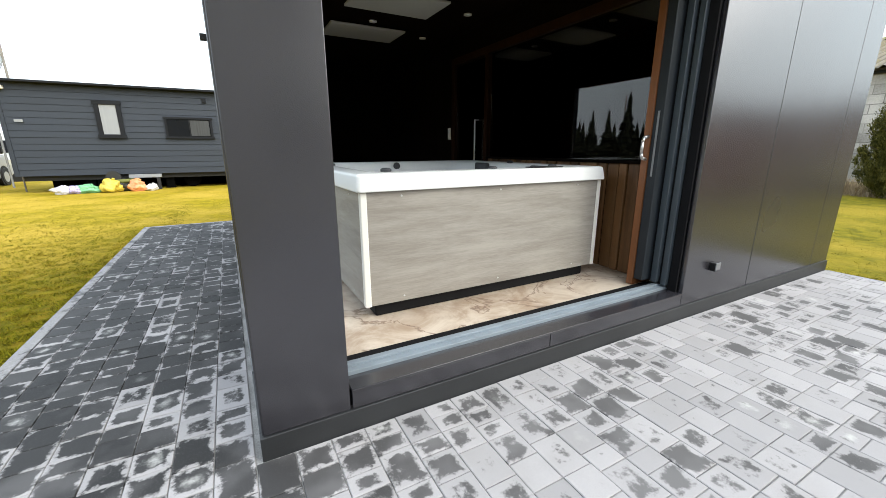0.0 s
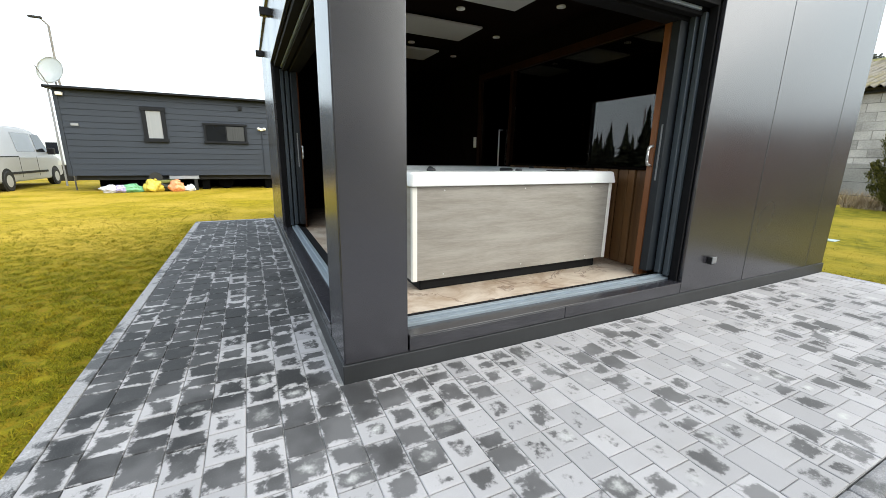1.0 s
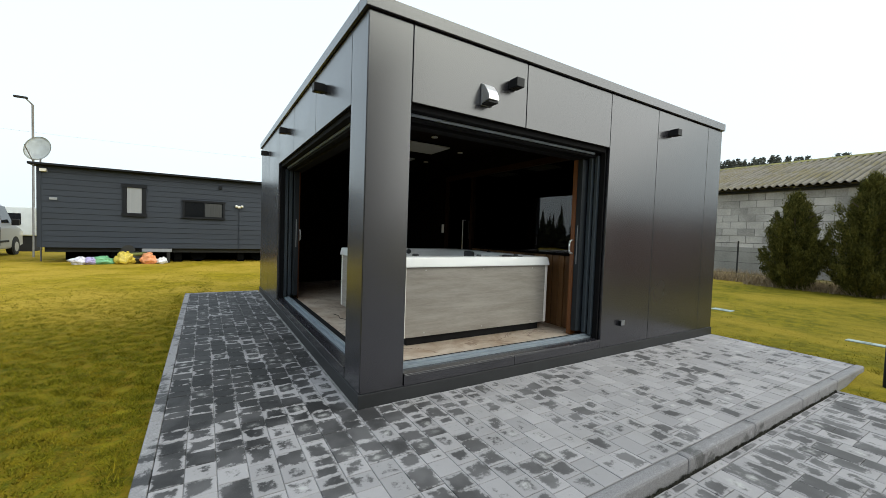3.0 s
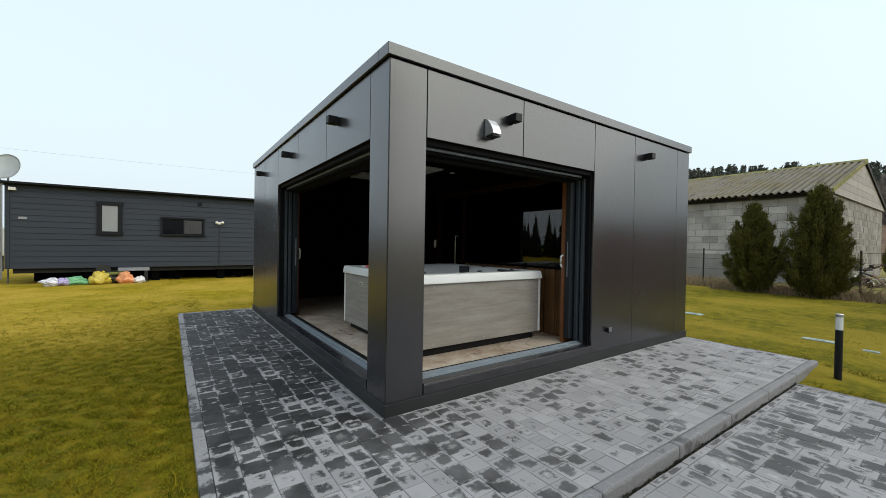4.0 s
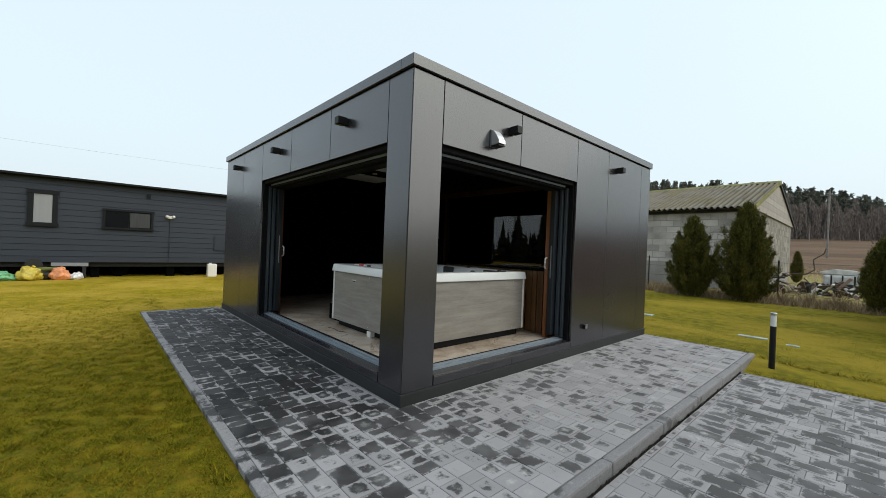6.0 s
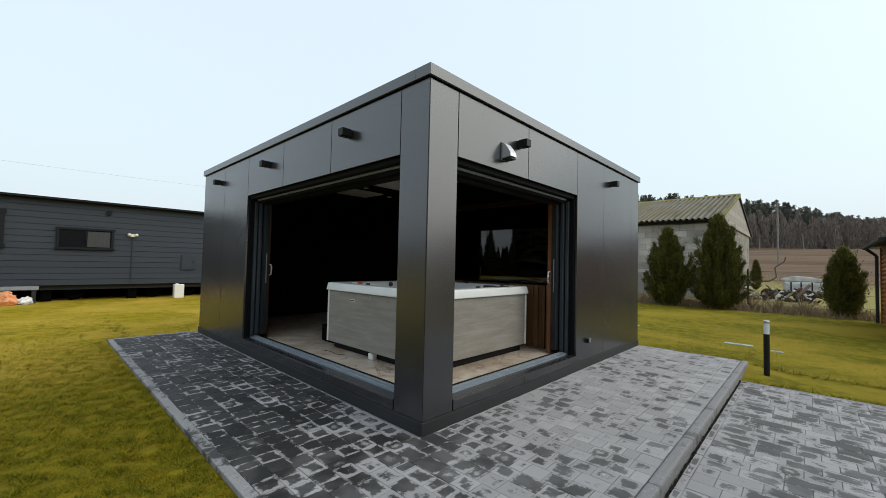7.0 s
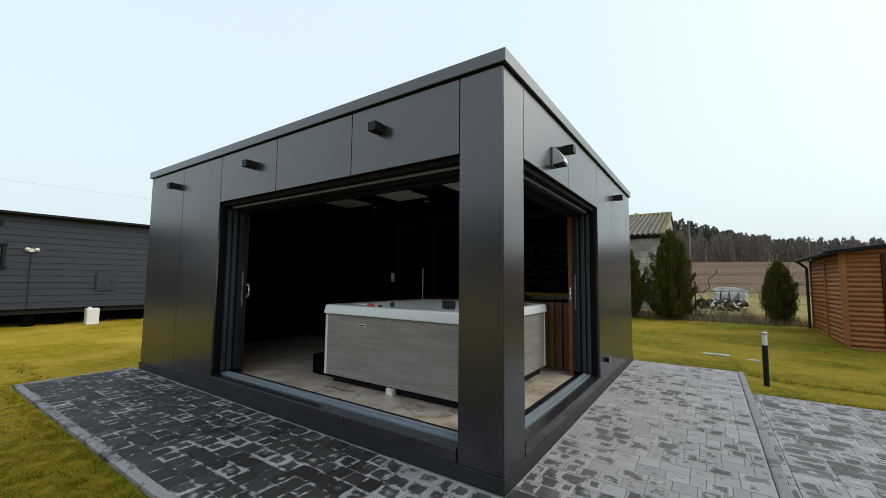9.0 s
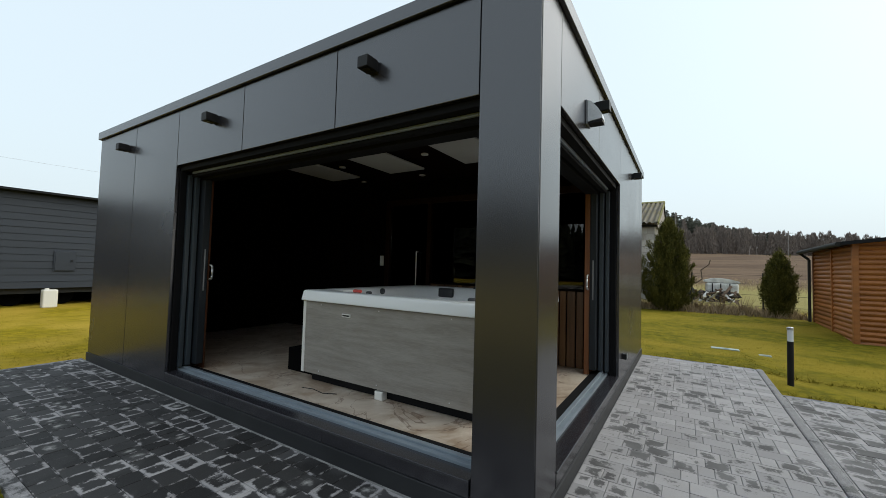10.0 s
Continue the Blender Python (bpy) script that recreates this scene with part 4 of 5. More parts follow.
# Black sheet added to stand for the shade beneath the floor.
part("backing_sheet", boxes((MX0 + 0.3, MX1, MY + 1.6, MY + 1.65, -0.12, MZ0 - 0.004)), M_matt, home, "black sheet standing for the shade under the floor")


def home_window(x0, x1, z0, z1, panes, curtain):
    w = part("window", boxes((x0, x1, MY - 0.035, MY - 0.013, z0, z1)), M_roofdark, home, "window with dark frame")
    t = 0.085 if len(panes) == 1 else 0.035
    part("frame", boxes((x0 - 0.06, x1 + 0.06, MY - 0.085, MY - 0.0355, z0 - 0.035, z0 + t), (x0 - 0.06, x1 + 0.06, MY - 0.085, MY - 0.0355, z1 - t, z1 + 0.035),
                        (x0 - 0.03, x0 + t, MY - 0.074, MY - 0.0355, z0 + t, z1 - t), (x1 - t, x1 + 0.03, MY - 0.074, MY - 0.0355, z0 + t, z1 - t), bevel=0.004), M_roofdark, w)
    n = len(panes)
    for i, m in enumerate(panes):
        a, b = x0 + t + (x1 - x0 - 2 * t) * i / n + 0.012, x0 + t + (x1 - x0 - 2 * t) * (i + 1) / n - 0.012
        part("pane", boxes((a, b, MY - 0.050, MY - 0.0355, z0 + t + 0.005, z1 - t - 0.005)), m, w)
        if i:
            part("mullion", boxes((a - 0.022, a - 0.001, MY - 0.07, MY - 0.0355, z0 + t, z1 - t)), M_roofdark, w)
    return w


home_window(-3.50, -2.88, 1.62, 2.72, [M_curtain], True)
w2 = home_window(-1.69, -0.33, 1.63, 2.28, [M_pane, M_pane], False)
part("curtain", boxes((-0.98, -0.40, MY - 0.0545, MY - 0.0505, 1.69, 2.21)), surface("grey_net_curtain", (0.032, 0.034, 0.037), 0.5, 0.0, 0.4, 2, 12, 0.1, stretch=(9, 1, 0.2)), w2, "thin grey net curtain")
fl = part("floodlight", boxes((0.15, 0.29, MY - 0.06, MY - 0.0125, 2.10, 2.20), bevel=0.01), M_white, home, "twin white floodlight")
for s in (-0.10, 0.10):
    part("head", lathe([(0.03, -0.10), (0.06, 0.0), (0.055, 0.01)], (0.22 + s, MY - 0.07, 2.17), "Y", 14), M_white, fl, smooth=True)
part("conduit", rod((0.22, MY - 0.025, 2.10), (0.22, MY - 0.025, 0.45), r=0.012, sides=6), M_siding, home)
part("vent_cap", boxes((-0.52, -0.40, MY - 0.07, MY - 0.0125, 2.82, 2.96), bevel=0.01), M_roofdark, home)
part("wall_vent", boxes((-5.46, -5.26, MY - 0.04, MY - 0.0125, 2.04, 2.12), bevel=0.006), M_curtain, home)
hatch = part("meter_hatch", boxes((1.76, 2.20, MY - 0.045, MY - 0.0125, 0.95, 1.50), bevel=0.006), M_siding, home)
part("hatch_frame", boxes((1.73, 2.23, MY - 0.03, MY - 0.013, 0.92, 1.53), bevel=0.004), M_siding, hatch)
part("handle", boxes((2.10, 2.15, MY - 0.06, MY - 0.0455, 1.20, 1.26)), M_roofdark, hatch)
part("downpipe", rod((MX0 - 0.10, MY - 0.10, 3.16), (MX0 - 0.10, MY - 0.10, 0.1), r=0.028, sides=8), M_galv, home, "pale downpipe")
part("alarm_lamp", boxes((MX0 + 0.05, MX0 + 0.22, MY - 0.14, MY - 0.0125, 2.96, 3.06), bevel=0.012), M_white, home)

dish = thing("satellite_dish", (-5.90, 16.3, -0.12), "large pale satellite dish on a mast beside the mobile home", "satellite dish")
part("mast", rod((-5.90, 16.3, -0.13), (-5.90, 16.3, 3.55), r=0.025, sides=10), M_pole, dish)


def dish_shell():
    bm = bmesh.new()
    c = Vector((-5.86, 16.05, 3.76))
    q = Vector((-0.30, -0.85, 0.22)).to_track_quat("Z", "Y")
    rings = []
    for k in range(7):
        r = 0.40 * k / 6
        z = 0.6 * r * r
        rings.append([bm.verts.new(c + q @ Vector((r * math.cos(t), r * 1.08 * math.sin(t), z))) for t in [2 * math.pi * i / 28 for i in range(28)]] if k else [bm.verts.new(c)])
    for i in range(28):
        bm.faces.new((rings[0][0], rings[1][i], rings[1][(i + 1) % 28]))
    for a, b in zip(rings[1:], rings[2:]):
        for i in range(28):
            j = (i + 1) % 28
            bm.faces.new((a[i], b[i], b[j], a[j]))
    bmesh.ops.solidify(bm, geom=list(bm.faces), thickness=0.015)
    return bm


part("reflector", dish_shell(), M_dish, dish, smooth=True)
part("arm", rod((-5.95, 15.9, 3.25), (-6.05, 15.4, 3.8), r=0.015, sides=6), M_pole, dish)
part("bracket", rod((-5.90, 16.3, 3.45), (-5.88, 16.15, 3.55), r=0.03, sides=8), M_pole, dish)

# things heaped in front of the mobile home
rb = random.Random(5)


def bag(name, x, y, sx, sy, sz, m, label, cat):
    """A slumped, creased bag."""
    bm = bmesh.new()
    bmesh.ops.create_icosphere(bm, subdivisions=4, radius=1.0)
    off = rb.random() * 50
    for v in bm.verts:
        d = noise.noise(v.co * 1.7 + Vector((off, 0, 0))) * 0.35 + noise.noise(v.co * 4.5 + Vector((0, off, 0))) * 0.20 + noise.noise(v.co * 10 + Vector((0, 0, off))) * 0.07
        c = v.co * (1 + d)
        c.z = max(c.z, -0.72)
        v.co = Vector((x + c.x * sx, y + c.y * sy, -0.115 + (c.z + 0.72) * sz))
    t = thing(name, (x, y, -0.115), label, cat)
    part("sack", bm, m, t, smooth=True)
    kn = bmesh.new()
    tube(kn, (x + sx * 0.2, y, -0.115 + sz * 1.4), (x + sx * 0.4, y - 0.03, -0.115 + sz * 1.75), 0.025, 0.045, 8)
    part("tied_neck", kn, m, t)
    return t


bag("bin_bag", -4.58, 14.75, 0.24, 0.2, 0.14, bag_material("white_film", (0.68, 0.66, 0.74)), "white and lilac plastic bag lying on the grass", "bag")
bag("bin_bag", -4.00, 14.85, 0.34, 0.2, 0.15, bag_material("green_film", (0.17, 0.44, 0.23)), "bright green plastic bag lying on the grass", "bag")
bag("bin_bag", -3.40, 14.80, 0.27, 0.2, 0.25, bag_material("yellow_film", (0.56, 0.43, 0.06)), "yellow plastic bag heaped with black things", "bag")
bag("bin_bag", -3.05, 15.05, 0.34, 0.2, 0.18, bag_material("black_film", (0.018, 0.018, 0.014)), "black plastic sack lying on the grass", "bag")
bag("bin_bag", -2.72, 14.85, 0.25, 0.2, 0.22, bag_material("orange_film", (0.74, 0.30, 0.14)), "orange plastic bag standing on the grass", "bag")
bag("bin_bag", -2.33, 14.85, 0.17, 0.14, 0.13, bag_material("white_film_small", (0.72, 0.72, 0.74)), "small white plastic bag on the grass", "bag")
bag("bin_bag", -4.30, 14.78, 0.2, 0.18, 0.13, bag_material("lilac_film", (0.42, 0.36, 0.60)), "lilac plastic bag lying on the grass", "bag")
pipe = thing("rolled_mat", (-3.0, 14.95, -0.115), "olive-green rolled mat lying across the heap", "rolled mat")
part("roll", rod((-3.55, 14.98, 0.20), (-2.80, 14.96, 0.23), r=0.065, sides=14), surface("olive_fabric", (0.12, 0.13, 0.03), 0.8, 0.0, 0.3, 6, 40, 0.3), pipe, smooth=True)
part("prop", boxes((-3.3, -3.1, 14.9, 15.05, -0.12, 0.145), bevel=0.01), M_matt, pipe)
cart = thing("garden_cart", (-3.35, 15.2, -0.115), "black wheeled cart behind the bags", "cart")
part("wheel", lathe([(0.15, -0.03), (0.2, -0.03), (0.2, 0.03), (0.15, 0.03)], (-3.32, 14.98, 0.35), "Y"), M_tyre, cart)
part("tray", boxes((-3.6, -3.05, 15.08, 15.4, -0.1, 0.3), bevel=0.02), M_black, cart)
board = thing("white_board", (-2.55, 15.3, -0.115), "pale board lying under the mobile home", "board")
part("sheet", boxes((-2.95, -2.05, 15.2, 15.34, 0.30, 0.41)), M_curtain, board)
for bx in (-2.9, -2.2):
    part("prop", boxes((bx, bx + 0.1, 15.2, 15.3, -0.12, 0.2995)), M_under, board)
can = thing("white_canister", (1.60, 14.95, -0.115), "white plastic container standing under the mobile home", "container")
part("body", boxes((1.44, 1.76, 14.85, 15.1, -0.115, 0.40), bevel=0.03), M_white, can)
part("cap", lathe([(0.05, 0.0), (0.045, 0.04)], (1.54, 14.97, 0.40)), M_white, can)

# ---- house beyond the drive: unseen, added to darken the south cladding's reflections ----
house = thing("house", (-1.5, -11.0, -0.12), "unseen added two-storey house, pale grey render, dark tiled roof", "house")
M_facade = surface("pale_grey_render", (0.45, 0.42, 0.385), 0.9, 0.0, 0.2, 0.6, 25, 0.3)
hwall = part("wall", boxes((-7.0, 3.6, -14.5, -7.7, -0.2, 5.9)), M_facade, house)
part("roof", prism([(-7.2, 5.75), (-7.2, 5.90), (-11.1, 8.9), (-15.0, 5.90), (-15.0, 5.75), (-11.1, 8.72)], "X", -7.5, 4.1), M_roofdark, house, "dark tiled roof")
part("gable", prism([(-7.7, 5.9), (-14.5, 5.9), (-11.1, 8.5)], "X", -6.95, 3.55), M_facade, house)
for hx in (-5.4, -2.2, 1.0):
    for hz in (0.9, 3.6):
        part("window", boxes((hx, hx + 1.3, -7.73, -7.69, hz, hz + 1.35), bevel=0.006), M_roofdark, hwall)
        part("pane", boxes((hx + 0.08, hx + 1.22, -7.745, -7.731, hz + 0.08, hz + 1.27)), M_pane, hwall)

# ---- van ----
van = thing("van", (-8.55, 17.6, -0.115), "silver panel van with dark side window parked on the grass", "van")
VX0, VX1, VY0, VY1, VZ = -9.50, -7.58, 15.15, 20.7, -0.115
side = [(VY0, 0.28), (VY0 - 0.02, 0.75), (VY0 + 0.10, 1.75), (VY0 + 0.22, 1.98), (VY0 + 0.6, 2.03), (VY0 + 3.0, 2.04), (VY0 + 3.75, 1.98), (VY0 + 4.0, 1.88), (VY0 + 4.75, 1.12), (VY1 - 0.15, 0.95),
        (VY1, 0.72), (VY1 + 0.02, 0.25), (VY0 + 4.9, 0.16), (VY0 + 0.5, 0.16)]
vb = prism(side, "X", VX0, VX1)
cut = bmesh.ops.bisect_plane(vb, geom=list(vb.verts) + list(vb.edges) + list(vb.faces), plane_co=(0, 0, 1.0), plane_no=(0, 0, 1))
for v in vb.verts:
    if v.co.z > 1.0:
        v.co.x += (1 if v.co.x < -8.5 else -1) * 0.16 * (v.co.z - 1.0)
sharp = [e for e in vb.edges if len(e.link_faces) == 2 and e.calc_face_angle() > 0.12]
bmesh.ops.bevel(vb, geom=sharp, offset=0.045, segments=3, affect="EDGES")
vbody = part("body", vb, M_van, van, "silver painted body", smooth=False)


def vx(z):
    return VX1 - max(0, z - 1.0) * 0.16


def van_pane(y0, y1, z0, z1, skew=0.0):
    bm = bmesh.new()
    q = [(y0, z0), (y1 + skew, z0), (y1, z1), (y0, z1)]
    a = [bm.verts.new((vx(z) + 0.008, y, z)) for y, z in q]
    b = [bm.verts.new((vx(z) - 0.02, y, z)) for y, z in q]
    bm.faces.new(a)
    bm.faces.new(b[::-1])
    for i in range(4):
        bm.faces.new((a[i], b[i], b[(i + 1) % 4], a[(i + 1) % 4]))
    bmesh.ops.recalc_face_normals(bm, faces=bm.faces)
    return bm


part("side_window", van_pane(17.28, 18.62, 1.18, 1.84), M_vanwindow, van, "side window, its grey standing for reflected sky")
part("door_window", van_pane(18.75, 19.35, 1.18, 1.82, 0.38), M_vanglass, van, "front door window")
for sy in (17.25, 18.56):
    part("door_seam", boxes((VX1 - 0.03, VX1 + 0.004, sy, sy + 0.02, 0.30, 1.0)), M_under, van)
part("side_rail", boxes((VX1 - 0.02, VX1 + 0.008, 15.7, 17.25, 1.0, 1.03)), M_under, van)
part("side_strip", boxes((VX1 - 0.02, VX1 + 0.016, 16.3, 19.3, 0.42, 0.50), bevel=0.006), M_under, van, "grey rubbing strip")
part("rear_light", boxes((VX1 - 0.14, VX1 + 0.004, VY0 - 0.035, VY0 + 0.10, 0.72, 1.32), bevel=0.02), M_red, van, "red tail light")
part("bumper", boxes((VX0 + 0.05, VX1 + 0.01, VY0 - 0.12, VY0 + 0.16, 0.20, 0.48), bevel=0.04), M_under, van)
part("mirror", boxes((VX1 + 0.02, VX1 + 0.24, 19.45, 19.60, 1.08, 1.34), bevel=0.03), M_black, van)
part("headlight", boxes((VX1 - 0.2, VX1 + 0.004, VY1 - 0.35, VY1 + 0.015, 0.62, 0.86), bevel=0.03), M_lens, van)
for wy in (16.25, 19.95):
    for xx in (VX1 - 0.085, VX0 + 0.085):
        wl = part("wheel", lathe([(0.20, -0.115), (0.31, -0.115), (0.33, -0.08), (0.33, 0.08), (0.31, 0.115), (0.20, 0.115)], (xx, wy, 0.215), "X"), M_tyre, van)
        part("rim", lathe([(0.20, -0.118), (0.19, -0.10), (0.19, 0.10), (0.20, 0.118)], (xx, wy, 0.215), "X"), M_van, wl)
    part("wheel_arch", lathe([(0.40, -0.02), (0.40, 0.006)], (VX1, wy, 0.235), "X"), M_under, van)
cab = thing("white_cabin", (-8.1, 22.6, -0.115), "small white cabin behind the van", "cabin")
part("body", boxes((-8.6, -7.55, 22.0, 23.4, 0.6, 1.9), bevel=0.05), M_dish, cab)
part("base", boxes((-8.5, -7.65, 22.1, 23.3, -0.13, 0.599)), M_under, cab)
part("window", boxes((-8.4, -8.0, 21.98, 22.02, 1.1, 1.6)), M_pane, cab)

lamp = thing("street_lamp", (-8.4, 25.0, -0.115), "tall thin street lamp with a single arm", "street lamp")
part("pole", rod((-8.4, 25, -0.13), (-8.4, 25, 7.1), r=0.05, sides=8), M_pole, lamp)
part("arm", rod((-8.4, 25, 7.1), (-8.62, 24.9, 7.35), r=0.035, sides=8), M_pole, lamp)
part("head", boxes((-9.05, -8.55, 24.82, 24.98, 7.33, 7.43), bevel=0.03), M_under, lamp)

M_gableboard = surface("weathered_boards", (0.30, 0.268, 0.245), 0.85, 0.0, 0.25, 2, 20, 0.3, piece=0.4)

# ---- barn of concrete blocks with a corrugated roof ----
BX0, BX1, BY0, BY1, BE, BR = 18.0, 29.4, 0.56, 16.0, 3.62, 5.42
barn = thing("barn", (23.7, 8.0, 0.1), "old barn of grey concrete blocks with mossy corrugated roof", "barn")
bw = part("wall", boxes((BX0 + 0.02, BX0 + 0.3, BY0 + 0.3, BY1, -0.2, BE)), M_mortar, barn)
BM = (BX0 + BX1) / 2
gable = part("wall", prism([(BX0 + 0.02, -0.2), (BX1, -0.2), (BX1, BE), (BM, BR - 0.1), (BX0 + 0.02, BE)], "Y", BY0 + 0.02, BY0 + 0.30), M_mortar, barn, "gable wall of grey blocks")
part("wall", boxes((BX1 - 0.3, BX1, BY0 + 0.301, BY1, -0.2, BE)), M_mortar, barn)
part("wall", boxes((BX0 + 0.301, BX1 - 0.301, BY1 - 0.3, BY1, -0.2, BE)), M_mortar, barn)


def block_mesh(sx, sy, sz, m=None):
    bm = boxes((-sx / 2, sx / 2, -sy / 2, sy / 2, -sz / 2, sz / 2))
    me = bpy.data.meshes.new("block")
    bm.to_mesh(me)
    bm.free()
    me.materials.append(m or M_block)
    return me


BL, BH = 0.58, 0.29
M_gableblock = surface("dirty_concrete_block", (0.215, 0.196, 0.172), 0.9, 0.0, 0.5, 1.1, 22, 0.6, piece=0.45)
M_render = surface("rough_cement_render", (0.235, 0.222, 0.205), 0.92, 0.0, 0.3, 0.8, 30, 0.5)
m_west, m_west_half = block_mesh(0.05, BL - 0.025, BH - 0.025), block_mesh(0.05, BL / 2 - 0.025, BH - 0.025)
m_gab = block_mesh(BL - 0.025, 0.05, BH - 0.025, M_gableblock)
part("base_render", boxes((BX0 - 0.012, BX0 + 0.0195, BY0 + 0.02, BY1, -0.2, 1.22), bevel=0.006), M_render, bw, "grey cement render along the wall foot")
for k in range(13):
    z = -0.05 + BH * (k + 0.5)
    if z + BH / 2 > BE:
        break
    for j in range(13):
        y = BY0 + 0.02 + BL * (j + 0.5) + (BL / 2 if k % 2 else 0)
        piece("block", m_west, bw, (BX0 + 0.034 + rb.uniform(-0.006, 0.006), y, z))
    if k % 2:
        piece("block", m_west_half, bw, (BX0 + 0.034, BY0 + 0.02 + BL / 4, z))
for k in range(18):
    z = -0.05 + BH * (k + 0.5)
    for j in range(19):
        x = BX0 + 0.05 + BL * (j + 0.5) + (BL / 2 if k % 2 else 0)
        lim = BE + (BR - BE) * (1 - abs(x - BM) / (BX1 - BM)) - 0.25
        if x + BL / 2 < BX1 and z + BH / 2 < min(lim, BE - 0.12):
            if (k * 7 + j * 5) % 53 == 0:
                continue
            piece("block", m_gab, gable, (x, BY0 + 0.034 + rb.uniform(-0.006, 0.006), z))


def corrugated(x0, z0, x1, z1):
    """A wavy roof sheet between two eaves lines, waves running down the slope."""
    ny_, nx_ = 900, 7
    ys = np.linspace(BY0 - 0.12, BY1 + 0.3, ny_)
    wave = 0.042 * np.sin(2 * np.pi * ys / 0.23)
    v = []
    for u in np.linspace(0, 1, nx_):
        step = 0.018 * (int(u * 5.99) % 2)
        v.append(np.stack([np.full(ny_, x0 + (x1 - x0) * u), ys, z0 + (z1 - z0) * u + wave + step], -1))
    v = np.concatenate(v)
    i = (np.arange(nx_ - 1)[:, None] * ny_ + np.arange(ny_ - 1)[None, :]).ravel()
    return v, np.stack([i, i + 1, i + ny_ + 1, i + ny_], -1)


for a, b in ((BX0 - 0.45, BM), (BX1 + 0.45, BM)):
    v, f = corrugated(a, BE - 0.02, b, BR + 0.02)
    n0 = len(v)
    v2 = np.concatenate([v, v - [0, 0, 0.012]])
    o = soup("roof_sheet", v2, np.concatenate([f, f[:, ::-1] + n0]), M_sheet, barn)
part("ridge", prism([(BM - 0.22, BR - 0.02), (BM, BR + 0.10), (BM + 0.22, BR - 0.02), (BM, BR + 0.07)], "Y", BY0 - 0.15, BY1 + 0.3), M_fringe, barn)
s_ = (BR - BE) / (BM - BX0 + 0.45)
part("bargeboard", prism([(BX0 - 0.45, BE - 0.13), (BM, BR - 0.08), (BM, BR + 0.06), (BX0 - 0.45, BE + 0.02)], "Y", BY0 - 0.17, BY0 - 0.121), M_fringe, barn)
part("bargeboard", prism([(BX1 + 0.45, BE - 0.20), (BM, BR - 0.16), (BM, BR - 0.03), (BX1 + 0.45, BE - 0.07)], "Y", BY0 - 0.15, BY0 - 0.121), M_under, barn)
for k in range(6):
    z0 = BE - 0.1 + 0.28 * k
    h0, h1 = [(BX1 - BM + 0.02) * (1 - max(0, q - BE + 0.06) / (BR - BE)) - 0.05 for q in (z0, z0 + 0.272)]
    if h1 > 0:
        part("gable_board", prism([(BM - h0, z0), (BM + h0, z0), (BM + h1, z0 + 0.272), (BM - h1, z0 + 0.272)], "Y", BY0 - 0.075, BY0 - 0.045), M_gableboard, gable, "pale weathered gable boarding")
part("eaves_beam", boxes((BX0 - 0.1, BX0 + 0.05, BY0 - 0.1, BY1, BE - 0.17, BE - 0.08)), M_under, barn)

# ---- orange log-board shed ----
SX0, SX1, SY0, SY1 = 9.42, 12.45, -8.4, -3.58
shed = thing("garden_shed", (10.9, -6.0, 0.0), "orange-brown log-board garden shed with dark roof edge", "shed")
swall = part("wall", boxes((SX0 + 0.04, SX1 - 0.04, SY0, SY1 - 0.04, -0.1, 2.08)), M_shedwood, shed)


def log_board(lo, hi, z0, z1, along):
    """A board with a rounded face."""
    pr = []
    for k in range(5):
        t = k / 4
        pr.append((math.sin(math.pi * t) * 0.026, z0 + (z1 - z0) * t))
    if along == "X":
        out = [(SY1 - 0.035 + d, z) for d, z in pr] + [(SY1 - 0.0395, z1), (SY1 - 0.0395, z0)]
        return prism(out, "X", lo, hi)
    out = [(SX0 + 0.035 - d, z) for d, z in pr] + [(SX0 + 0.0395, z1), (SX0 + 0.0395, z0)]
    return prism(out, "Y", lo, hi)


for k in range(20):
    z0, z1 = -0.02 + 0.105 * k, -0.02 + 0.105 * (k + 1) - 0.012
    part("board", log_board(SX0 + 0.08, SX1, z0, z1, "X"), M_shedwood, swall)
    part("board", log_board(SY0, -4.25, z0, z1, "Y"), M_shedwood, swall)
    part("board", log_board(-4.18, SY1 - 0.08, z0, z1, "Y"), M_shedwood, swall)
part("corner_post", boxes((SX0 - 0.02, SX0 + 0.078, SY1 - 0.078, SY1 + 0.02, -0.1, 2.10), bevel=0.006), M_shedwood, shed)
part("corner_post", boxes((SX1 - 0.001, SX1 + 0.06, SY1 - 0.06, SY1 + 0.01, -0.1, 2.05), bevel=0.006), M_orange, shed)
part("door_stile", boxes((SX0 - 0.005, SX0 + 0.039, -4.245, -4.185, 0.0, 2.05), bevel=0.004), M_post, shed, "dark brown upright strip")
part("post_strip", boxes((10.85, 10.92, SY1 - 0.039, SY1 + 0.01, 0.0, 2.05), bevel=0.004), M_shedwood, shed)
part("roof", prism([(SY1 + 0.22, 2.06), (SY1 + 0.22, 2.13), (SY0 - 0.2, 2.80), (SY0 - 0.2, 2.70)], "X", SX0 - 0.18, SX1 + 0.2), M_roofdark, shed, "dark felt roof")
part("gable_board", prism([(SY1, 2.08), (SY0, 2.08), (SY0, 2.66), (SY1, 2.085)], "X", SX0 + 0.02, SX0 + 0.06), M_shedwood, shed)
part("gutter", rod((SX0 - 0.15, SY1 + 0.26, 2.08), (SX1 + 0.2, SY1 + 0.26, 2.05), r=0.05, sides=10), M_under, shed)
